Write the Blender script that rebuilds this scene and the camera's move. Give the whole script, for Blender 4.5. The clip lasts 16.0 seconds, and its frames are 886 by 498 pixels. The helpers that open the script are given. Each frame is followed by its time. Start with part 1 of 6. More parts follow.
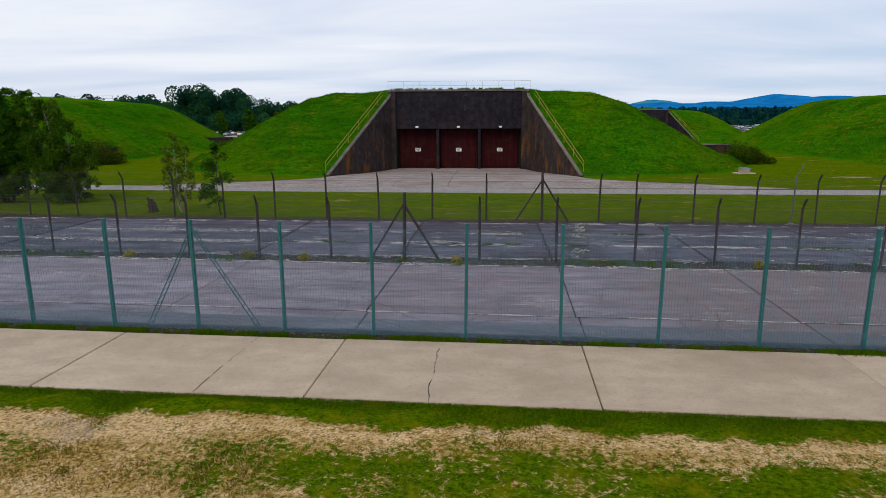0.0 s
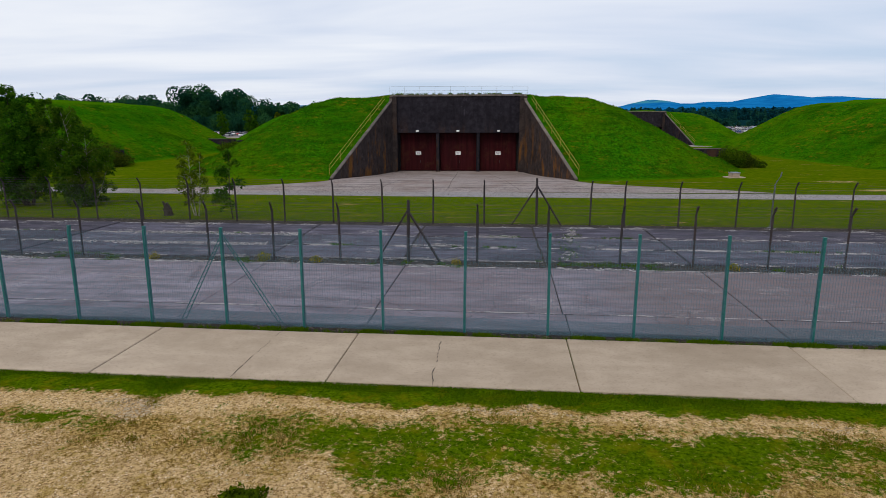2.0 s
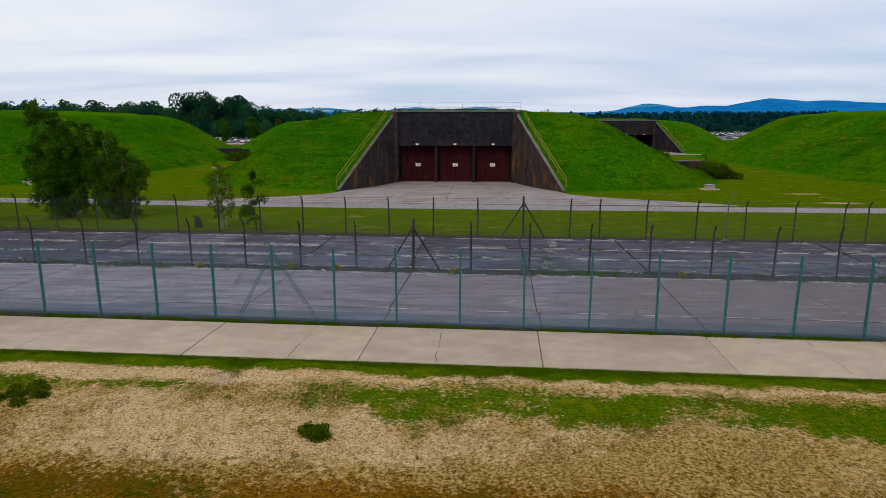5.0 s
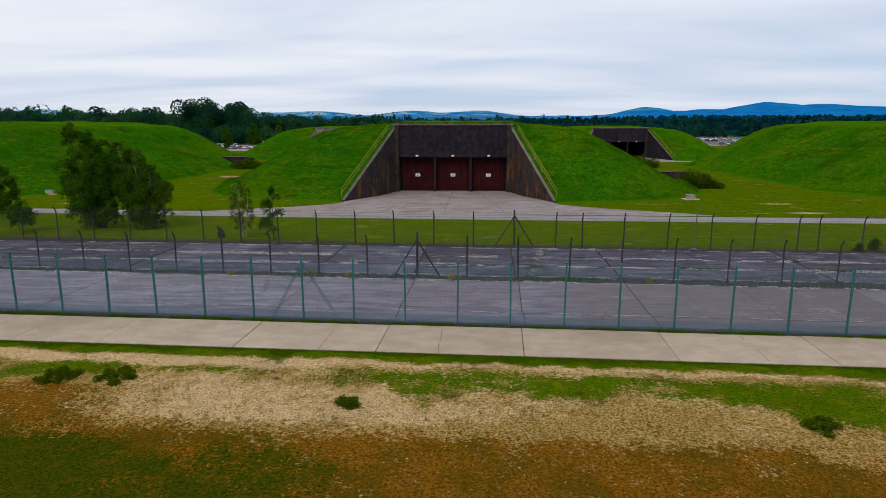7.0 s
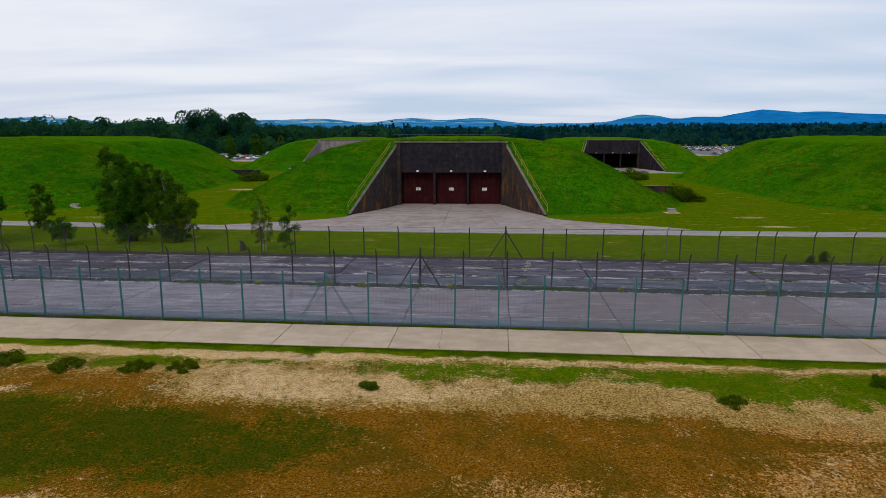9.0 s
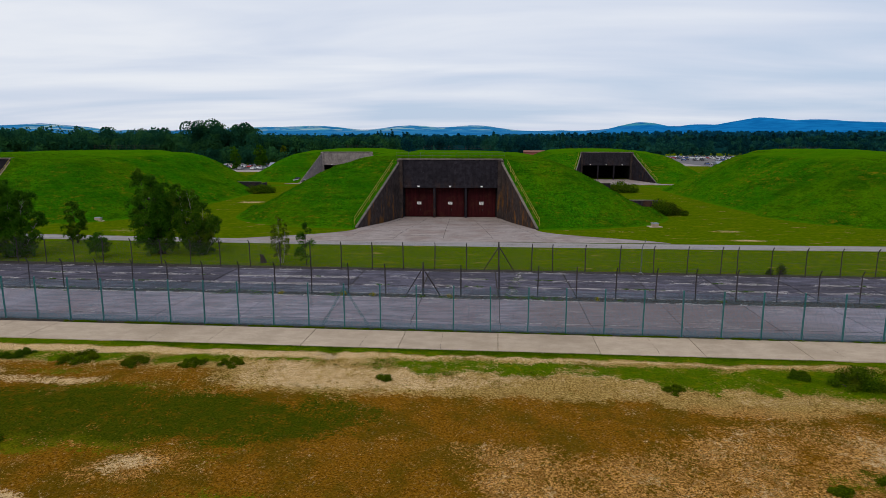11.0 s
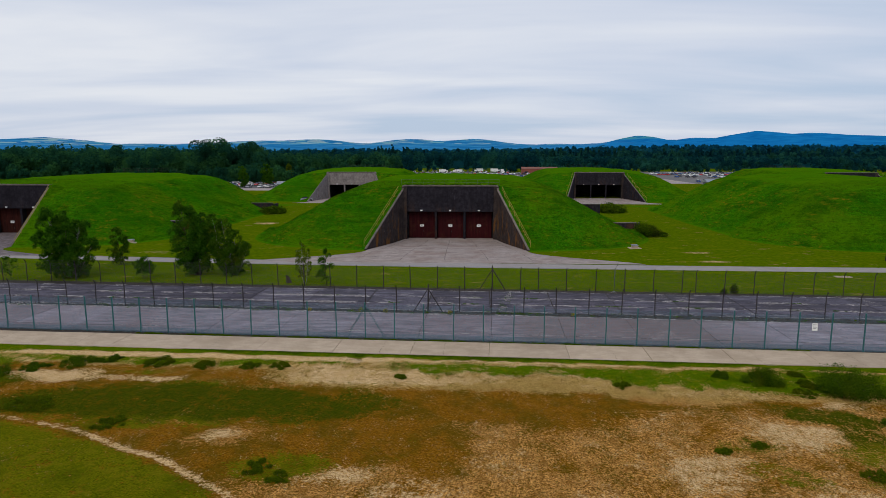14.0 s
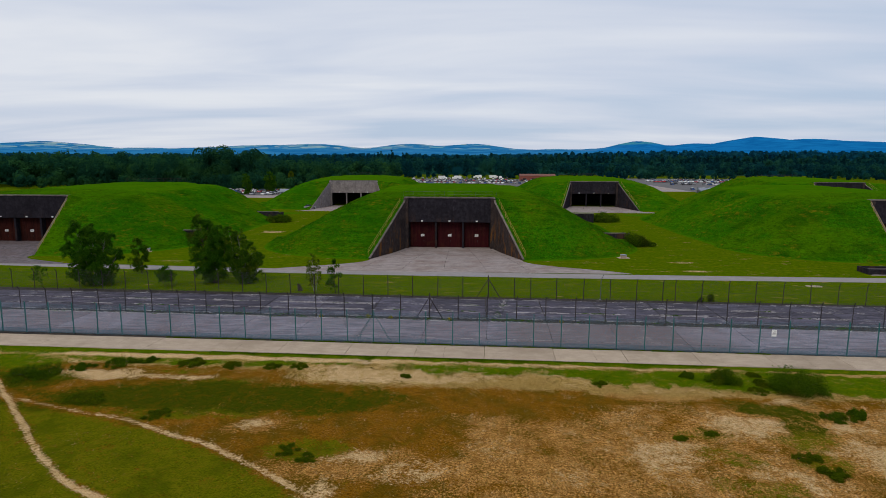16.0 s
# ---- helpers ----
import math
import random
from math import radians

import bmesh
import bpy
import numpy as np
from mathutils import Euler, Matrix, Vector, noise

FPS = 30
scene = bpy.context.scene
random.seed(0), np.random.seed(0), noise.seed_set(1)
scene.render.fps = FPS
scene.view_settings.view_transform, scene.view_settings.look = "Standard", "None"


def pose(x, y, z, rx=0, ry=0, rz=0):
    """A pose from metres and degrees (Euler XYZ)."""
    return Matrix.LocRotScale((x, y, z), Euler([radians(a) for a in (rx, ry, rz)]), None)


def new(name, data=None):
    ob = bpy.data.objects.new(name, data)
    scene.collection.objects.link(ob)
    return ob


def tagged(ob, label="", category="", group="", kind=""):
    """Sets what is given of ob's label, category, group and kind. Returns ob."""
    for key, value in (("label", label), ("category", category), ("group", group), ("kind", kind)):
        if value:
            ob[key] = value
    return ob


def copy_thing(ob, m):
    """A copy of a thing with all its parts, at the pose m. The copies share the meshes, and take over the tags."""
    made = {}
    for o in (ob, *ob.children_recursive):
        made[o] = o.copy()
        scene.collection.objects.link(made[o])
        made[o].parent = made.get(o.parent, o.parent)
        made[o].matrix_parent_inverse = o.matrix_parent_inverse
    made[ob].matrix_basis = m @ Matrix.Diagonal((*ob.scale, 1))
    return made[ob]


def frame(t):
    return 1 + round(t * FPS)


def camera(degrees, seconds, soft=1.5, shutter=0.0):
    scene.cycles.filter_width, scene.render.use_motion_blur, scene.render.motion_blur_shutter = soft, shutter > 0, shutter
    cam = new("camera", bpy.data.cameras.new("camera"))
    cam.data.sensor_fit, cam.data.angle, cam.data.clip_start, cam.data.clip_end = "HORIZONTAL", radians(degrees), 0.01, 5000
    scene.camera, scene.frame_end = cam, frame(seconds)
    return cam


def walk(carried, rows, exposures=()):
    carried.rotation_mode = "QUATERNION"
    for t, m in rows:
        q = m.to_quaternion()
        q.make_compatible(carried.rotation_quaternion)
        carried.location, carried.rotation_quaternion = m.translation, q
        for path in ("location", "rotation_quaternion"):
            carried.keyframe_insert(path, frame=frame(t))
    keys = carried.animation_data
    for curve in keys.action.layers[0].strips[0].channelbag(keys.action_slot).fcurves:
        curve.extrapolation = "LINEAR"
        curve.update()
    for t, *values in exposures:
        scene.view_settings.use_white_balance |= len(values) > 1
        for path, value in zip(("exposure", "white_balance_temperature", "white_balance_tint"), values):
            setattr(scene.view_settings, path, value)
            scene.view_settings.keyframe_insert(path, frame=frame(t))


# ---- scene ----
cam = camera(71.22, 16.0, 0.8)
# seconds, eye x y z, yaw, pitch, roll
ROWS = [
    (0, 0.000, 0.000, 5.711, 3.380, -11.776, -0.236),
    (0.5, -0.002, -0.442, 5.862, 3.370, -11.808, -0.202),
    (1, 0.016, -0.932, 6.002, 3.352, -11.828, -0.171),
    (1.5, 0.045, -1.491, 6.148, 3.323, -11.832, -0.144),
    (2, 0.052, -2.124, 6.316, 3.290, -11.812, -0.119),
    (2.5, 0.044, -2.834, 6.511, 3.251, -11.768, -0.101),
    (3, 0.081, -3.602, 6.731, 3.215, -11.715, -0.086),
    (3.5, 0.111, -4.464, 6.982, 3.182, -11.662, -0.075),
    (4, 0.162, -5.398, 7.233, 3.140, -11.610, -0.065),
    (6.5, 0.328, -11.116, 8.893, 2.848, -11.353, -0.029),
    (7, 0.361, -12.412, 9.242, 2.797, -11.246, -0.044),
    (7.5, 0.418, -13.758, 9.607, 2.745, -11.116, -0.057),
    (8, 0.478, -15.175, 9.994, 2.704, -10.956, -0.059),
    (8.5, 0.541, -16.652, 10.418, 2.677, -10.780, -0.049),
    (9, 0.583, -18.212, 10.857, 2.668, -10.613, -0.038),
    (11.5, 0.793, -26.154, 13.166, 2.522, -9.820, 0.052),
    (12, 0.832, -27.777, 13.635, 2.524, -9.631, 0.048),
    (12.5, 0.877, -29.407, 14.120, 2.519, -9.422, 0.041),
    (13, 0.909, -31.055, 14.577, 2.519, -9.215, 0.034),
    (13.5, 0.933, -32.702, 15.051, 2.516, -9.006, 0.025),
    (14, 0.967, -34.315, 15.537, 2.496, -8.820, 0.023),
    (14.5, 0.999, -35.871, 15.998, 2.462, -8.676, 0.035),
    (15, 1.029, -37.349, 16.490, 2.429, -8.527, 0.066),
    (15.5, 1.062, -38.767, 16.952, 2.404, -8.417, 0.121),
    (16, 1.089, -40.169, 17.296, 2.395, -8.407, 0.181),
]
walk(cam, [(t, pose(x, y, z, 90 + pitch, 0, yaw) @ pose(0, 0, 0, 0, 0, roll)) for t, x, y, z, yaw, pitch, roll in ROWS],
     ((0, 0.02), (4, -0.03), (7, -0.03), (9, -0.05), (12.5, -0.14), (16, -0.20)))

# ---------------------------------------------------------------- sky and light
SUN_AZ, SUN_EL = 200.0, 48.0
world = bpy.data.worlds.new("world")
scene.world = world
world.use_nodes = True
wn, wl = world.node_tree.nodes, world.node_tree.links
wn.clear()


w_out, w_bg = wn.new("ShaderNodeOutputWorld"), wn.new("ShaderNodeBackground")
w_sky = wn.new("ShaderNodeTexSky")
w_sky.sky_type, w_sky.sun_disc = "NISHITA", False
w_sky.sun_elevation, w_sky.sun_rotation = radians(SUN_EL), radians(SUN_AZ)
w_co, w_sep, w_noise = wn.new("ShaderNodeTexCoord"), wn.new("ShaderNodeSeparateXYZ"), wn.new("ShaderNodeTexNoise")
w_noise.inputs["Scale"].default_value, w_noise.inputs["Detail"].default_value, w_noise.inputs["Roughness"].default_value = 0.85, 5.0, 0.48
w_noise.inputs["Distortion"].default_value = 0.35
w_ramp = wn.new("ShaderNodeValToRGB")
w_ramp.color_ramp.elements[0].position, w_ramp.color_ramp.elements[0].color = 0.31, (0.545, 0.66, 0.84, 1)
w_ramp.color_ramp.elements[1].position, w_ramp.color_ramp.elements[1].color = 0.67, (0.885, 0.915, 0.985, 1)
w_mid = w_ramp.color_ramp.elements.new(0.48)
w_mid.color = (0.70, 0.765, 0.905, 1)
w_dim = wn.new("ShaderNodeVectorMath")
w_dim.operation = "SCALE"
w_dim.inputs["Scale"].default_value = 0.10
w_mix = wn.new("ShaderNodeMix")
w_mix.data_type = "RGBA"
w_mix.inputs["Factor"].default_value = 0.92


def wmath(op, a, b):
    n = wn.new("ShaderNodeMath")
    n.operation = op
    for socket, v in zip(n.inputs, (a, b)):
        if isinstance(v, float):
            socket.default_value = v
        else:
            wl.new(v, socket)
    return n.outputs[0]


# the cloud layer lies level overhead, so that its bands close up towards the horizon
wl.new(w_co.outputs["Generated"], w_sep.inputs[0])
w_high = wmath("ADD", wmath("ABSOLUTE", w_sep.outputs["Z"], 0.0), 0.11)
w_flat = wn.new("ShaderNodeCombineXYZ")
wl.new(wmath("MULTIPLY", wmath("DIVIDE", w_sep.outputs["X"], w_high), 0.42), w_flat.inputs[0])
wl.new(wmath("MULTIPLY", wmath("DIVIDE", w_sep.outputs["Y"], w_high), 1.0), w_flat.inputs[1])
wl.new(w_flat.outputs[0], w_noise.inputs["Vector"])
w_low = wmath("MULTIPLY", wmath("SUBTRACT", 1.0, wmath("MINIMUM", wmath("MULTIPLY", wmath("ABSOLUTE", w_sep.outputs["Z"], 0.0), 8.0), 1.0)), -0.10)
wl.new(wmath("ADD", wmath("ADD", w_noise.outputs["Fac"], 0.035), wmath("ADD", w_low, wmath("MULTIPLY", w_sep.outputs["X"], -0.13))), w_ramp.inputs["Fac"])
wl.new(w_sky.outputs["Color"], w_dim.inputs[0])
wl.new(w_dim.outputs["Vector"], w_mix.inputs["A"])
wl.new(w_ramp.outputs["Color"], w_mix.inputs["B"])
wl.new(w_mix.outputs["Result"], w_bg.inputs["Color"])
w_bg.inputs["Strength"].default_value = 1.0
wl.new(w_bg.outputs["Background"], w_out.inputs["Surface"])

sun_data = bpy.data.lights.new("sun", "SUN")
sun_data.energy, sun_data.angle, sun_data.color = 1.15, radians(25), (1.0, 0.88, 0.70)
sun = new("sun", sun_data)
sun.matrix_world = pose(0, 0, 60, 90 - SUN_EL, 0, 180 - SUN_AZ)

# ---------------------------------------------------------------- materials


class Nodes:
    """A short way to write a node material."""

    def __init__(self, name, rough=0.9, metal=0.0, spec=0.3):
        self.mat = bpy.data.materials.new(name)
        self.mat.use_nodes = True
        self.t = self.mat.node_tree
        self.b = self.t.nodes["Principled BSDF"]
        self.b.inputs["Roughness"].default_value = rough
        self.b.inputs["Metallic"].default_value = metal
        self.b.inputs["Specular IOR Level"].default_value = spec
        self.pos = self.t.nodes.new("ShaderNodeNewGeometry").outputs["Position"]
        self.obj = self.t.nodes.new("ShaderNodeTexCoord").outputs["Object"]

    def put(self, socket, value):
        if isinstance(value, bpy.types.NodeSocket):
            self.t.links.new(value, socket)
        elif isinstance(value, (tuple, list)):
            socket.default_value = (*value, 1) if len(value) == 3 and len(socket.default_value) == 4 else value
        else:
            socket.default_value = value

    def noise(self, scale, detail=4.0, rough=0.55, stretch=None, where=None, distort=0.0):
        n = self.t.nodes.new("ShaderNodeTexNoise")
        n.inputs["Scale"].default_value, n.inputs["Detail"].default_value, n.inputs["Roughness"].default_value = scale, detail, rough
        n.inputs["Distortion"].default_value = distort
        where = where or self.pos
        if stretch:
            m = self.t.nodes.new("ShaderNodeMapping")
            m.inputs["Scale"].default_value = stretch
            self.t.links.new(where, m.inputs["Vector"])
            where = m.outputs["Vector"]
        self.t.links.new(where, n.inputs["Vector"])
        return n.outputs["Fac"]

    def voronoi(self, scale, out="Distance", feature="F1"):
        n = self.t.nodes.new("ShaderNodeTexVoronoi")
        n.feature = feature
        n.inputs["Scale"].default_value = scale
        self.t.links.new(self.pos, n.inputs["Vector"])
        return n.outputs[out]

    def cracks(self, scale, width, warp=0.9):
        """Thin irregular lines between wandering cells."""
        n, m = self.t.nodes.new("ShaderNodeTexNoise"), self.t.nodes.new("ShaderNodeVectorMath")
        n.inputs["Scale"].default_value, n.inputs["Detail"].default_value = 1.3, 5.0
        m.operation = "MULTIPLY_ADD"
        m.inputs[1].default_value = (warp, warp, 0)
        self.t.links.new(self.pos, n.inputs["Vector"])
        self.t.links.new(n.outputs["Color"], m.inputs[0])
        self.t.links.new(self.pos, m.inputs[2])
        v = self.t.nodes.new("ShaderNodeTexVoronoi")
        v.feature = "DISTANCE_TO_EDGE"
        v.inputs["Scale"].default_value = scale
        self.t.links.new(m.outputs[0], v.inputs["Vector"])
        return self.step(v.outputs["Distance"], width * scale, 0.2 * width * scale)

    def step(self, value, low, high):
        n = self.t.nodes.new("ShaderNodeMapRange")
        n.interpolation_type = "SMOOTHSTEP"
        self.put(n.inputs["Value"], value)
        n.inputs["From Min"].default_value, n.inputs["From Max"].default_value = low, high
        return n.outputs["Result"]

    def math(self, op, a, b=0.0):
        n = self.t.nodes.new("ShaderNodeMath")
        n.operation = op
        self.put(n.inputs[0], a)
        self.put(n.inputs[1], b)
        return n.outputs[0]

    def mix(self, factor, a, b):
        n = self.t.nodes.new("ShaderNodeMix")
        n.data_type = "RGBA"
        self.put(n.inputs["Factor"], factor)
        self.put(n.inputs["A"], a)
        self.put(n.inputs["B"], b)
        return n.outputs["Result"]

    def attr(self, name, out="Fac"):
        n = self.t.nodes.new("ShaderNodeAttribute")
        n.attribute_name = name
        return n.outputs[out]

    def per_object(self):
        return self.t.nodes.new("ShaderNodeObjectInfo").outputs["Random"]

    def per_island(self):
        return self.t.nodes.new("ShaderNodeNewGeometry").outputs["Random Per Island"]

    def axis(self, k, where=None):
        n = self.t.nodes.new("ShaderNodeSeparateXYZ")
        self.t.links.new(where or self.pos, n.inputs[0])
        return n.outputs[k]

    def done(self, colour, bump=None, strength=0.3, distance=0.02, rough=None):
        self.put(self.b.inputs["Base Color"], colour)
        if rough is not None:
            self.put(self.b.inputs["Roughness"], rough)
        if bump is not None:
            n = self.t.nodes.new("ShaderNodeBump")
            n.inputs["Strength"].default_value, n.inputs["Distance"].default_value = strength, distance
            self.t.links.new(bump, n.inputs["Height"])
            self.t.links.new(n.outputs["Normal"], self.b.inputs["Normal"])
        return self.mat


def m_ground():
    n = Nodes("heath_ground", 1.0, spec=0.0)
    fine, mid, big = n.noise(11.0, 7, 0.78), n.noise(1.6, 6, 0.68), n.noise(0.33, 6, 0.65)
    grit, pebble = n.voronoi(16.0), n.voronoi(16.0, "Color")
    gritty = n.noise(17.0, 6, 0.82)
    sand = n.mix(n.step(gritty, 0.39, 0.53), (0.150, 0.076, 0.024), (0.64, 0.445, 0.222))
    clod = n.math("MULTIPLY", n.step(n.voronoi(6.5), 0.36, 0.20), n.step(n.axis(0, n.voronoi(6.5, "Color")), 0.45, 0.55))
    sand = n.mix(n.math("MULTIPLY", clod, 0.7), sand, (0.20, 0.125, 0.030))
    sand = n.mix(n.math("MULTIPLY", n.step(grit, 0.42, 0.18), n.step(pebble, 0.35, 0.75)), sand, (0.78, 0.63, 0.44))
    sand = n.mix(n.math("MULTIPLY", n.step(mid, 0.48, 0.66), 0.45), sand, (0.33, 0.20, 0.065))
    straw = n.mix(n.step(fine, 0.40, 0.60), (0.064, 0.024, 0.002), (0.67, 0.350, 0.098))
    straw = n.mix(n.math("MULTIPLY", n.step(mid, 0.47, 0.62), 0.62), straw, (0.130, 0.055, 0.005))
    moss = n.mix(n.step(fine, 0.36, 0.64), (0.066, 0.027, 0.001), (0.255, 0.115, 0.009))
    moss = n.mix(n.math("MULTIPLY", n.step(big, 0.44, 0.58), 0.7), moss, n.mix(fine, (0.028, 0.020, 0.001), (0.120, 0.080, 0.004)))
    moss = n.mix(n.math("MULTIPLY", n.step(n.noise(7.0, 6, 0.8), 0.57, 0.66), 0.65), moss, (0.40, 0.26, 0.10))
    along = n.math("ADD", n.axis(1), n.math("MULTIPLY", n.axis(0), 0.04))
    band = n.math("ADD", along, n.math("MULTIPLY", n.math("SUBTRACT", big, 0.5), 5.0))
    straw = n.mix(n.step(band, 3.0, 5.0), straw, n.mix(n.step(fine, 0.40, 0.60), (0.120, 0.064, 0.007), (0.50, 0.34, 0.115)))
    deep = n.mix(n.step(fine, 0.36, 0.64), (0.017, 0.028, 0.0008), (0.062, 0.072, 0.003))
    deep = n.mix(n.math("MULTIPLY", n.step(mid, 0.50, 0.66), 0.5), deep, (0.100, 0.066, 0.003))
    olive = n.mix(n.step(fine, 0.34, 0.66), (0.032, 0.043, 0.0008), (0.150, 0.152, 0.004))
    olive = n.mix(n.math("MULTIPLY", n.step(mid, 0.45, 0.65), 0.5), olive, (0.140, 0.118, 0.006))
    olive = n.mix(n.math("MULTIPLY", n.step(big, 0.48, 0.62), 0.5), olive, (0.038, 0.058, 0.001))
    fresh = n.mix(n.step(fine, 0.34, 0.66), (0.018, 0.048, 0.0006), (0.100, 0.155, 0.002))
    fresh = n.mix(n.math("MULTIPLY", n.step(mid, 0.48, 0.66), 0.5), fresh, (0.170, 0.145, 0.004))
    lush = n.mix(n.step(band, -0.6, -2.6), deep, olive)
    lush = n.mix(n.step(band, 4.0, 6.0), lush, fresh)
    lawn = n.mix(n.step(mid, 0.3, 0.7), (0.040, 0.082, 0.0007), (0.092, 0.135, 0.0014))
    lawn = n.mix(n.math("MULTIPLY", n.step(n.noise(0.30, 6, 0.7, (1, 2.6, 1)), 0.50, 0.70), 0.7), lawn, (0.155, 0.150, 0.006))
    lawn = n.mix(n.math("MULTIPLY", n.step(n.noise(0.23, 8, 0.74, (1, 2.4, 1)), 0.60, 0.65), 0.9), lawn, (0.28, 0.19, 0.075))
    lawn = n.mix(n.math("MULTIPLY", n.step(n.noise(3.0, 6, 0.7), 0.48, 0.75), 0.6), lawn, (0.035, 0.075, 0.001))

    def clump(name, seed, low=0.36, high=0.58):
        a = n.math("MULTIPLY", n.math("SUBTRACT", n.noise(5.0 + seed, 8, 0.84), 0.5), 3.4)
        c = n.math("MULTIPLY", n.math("SUBTRACT", n.noise(0.8 + 0.2 * seed, 7, 0.72), 0.5), 1.7)
        return n.step(n.math("ADD", n.attr(name), n.math("ADD", a, c)), low, high)

    c = n.mix(clump("straw", 0.0), moss, straw)
    c = n.mix(clump("sand", 1.0), c, sand)
    c = n.mix(clump("lush", 2.0), c, lush)
    turf = n.math("ADD", n.attr("lawn"), n.math("MULTIPLY", n.math("SUBTRACT", n.noise(1.3, 8, 0.78), 0.5), 0.9))
    c = n.mix(n.step(turf, 0.40, 0.62), c, lawn)
    return n.done(c, n.math("ADD", fine, mid), 0.9, 0.055)


def m_mound():
    n = Nodes("mound_grass", 1.0, spec=0.0)
    fine, mid, big = n.noise(3.0, 8, 0.75, (1, 1, 0.7)), n.noise(0.7, 6, 0.65), n.noise(0.085, 5)
    terrace = n.noise(1.0, 5, 0.6, (0.13, 0.13, 2.2), distort=0.4)
    tuft = n.noise(1.9, 5, 0.6, (0.55, 0.55, 1.5))
    c = n.mix(n.step(fine, 0.33, 0.67), (0.005, 0.047, 0.0012), (0.036, 0.168, 0.0020))
    c = n.mix(n.math("MULTIPLY", n.step(mid, 0.46, 0.66), 0.4), c, (0.064, 0.142, 0.001))
    c = n.mix(n.math("MULTIPLY", n.step(big, 0.45, 0.68), 0.6), c, (0.014, 0.078, 0.0012))
    c = n.mix(n.math("MULTIPLY", n.step(n.noise(0.055, 5, 0.65), 0.46, 0.62), 0.55), c, n.mix(fine, (0.030, 0.088, 0.001), (0.098, 0.182, 0.001)))
    c = n.mix(n.math("MULTIPLY", n.step(n.noise(0.16, 6, 0.7, (1, 1, 1.8)), 0.50, 0.64), 0.6), c, (0.008, 0.044, 0.0010))
    dry = n.math("MULTIPLY", n.step(n.noise(1.3, 8, 0.8, (0.4, 0.4, 1.8)), 0.52, 0.64), n.step(n.noise(0.10, 4, 0.6), 0.45, 0.60))
    c = n.mix(dry, c, (0.150, 0.118, 0.006))
    c = n.mix(n.math("MULTIPLY", n.step(tuft, 0.52, 0.64), 0.55), c, (0.010, 0.046, 0.0008))
    c = n.mix(n.math("MULTIPLY", n.step(terrace, 0.50, 0.64), 0.24), c, (0.060, 0.132, 0.002))
    # fine shadow along the terraces, painted as darker streaks
    c = n.mix(n.math("MULTIPLY", n.step(terrace, 0.45, 0.34), 0.25), c, (0.008, 0.040, 0.0008))
    # rough flanks with dead stems among the grass, and a top painted paler
    flat = n.axis(2, n.t.nodes.new("ShaderNodeNewGeometry").outputs["Normal"])
    rough = n.math("MULTIPLY", n.step(flat, 0.97, 0.90), n.math("MULTIPLY", n.step(n.noise(2.4, 8, 0.8), 0.54, 0.66), n.step(n.noise(0.13, 5, 0.65), 0.42, 0.60)))
    c = n.mix(n.math("MULTIPLY", rough, 0.7), c, (0.115, 0.085, 0.006))
    # light from overhead, put into the colour of level turf
    c = n.mix(n.math("MULTIPLY", n.step(flat, 0.955, 0.995), 0.55), c, n.mix(fine, (0.040, 0.120, 0.001), (0.078, 0.190, 0.0015)))
    return n.done(c, n.math("ADD", n.math("ADD", fine, mid), n.math("ADD", tuft, n.math("MULTIPLY", terrace, 0.5))), 1.0, 0.14)


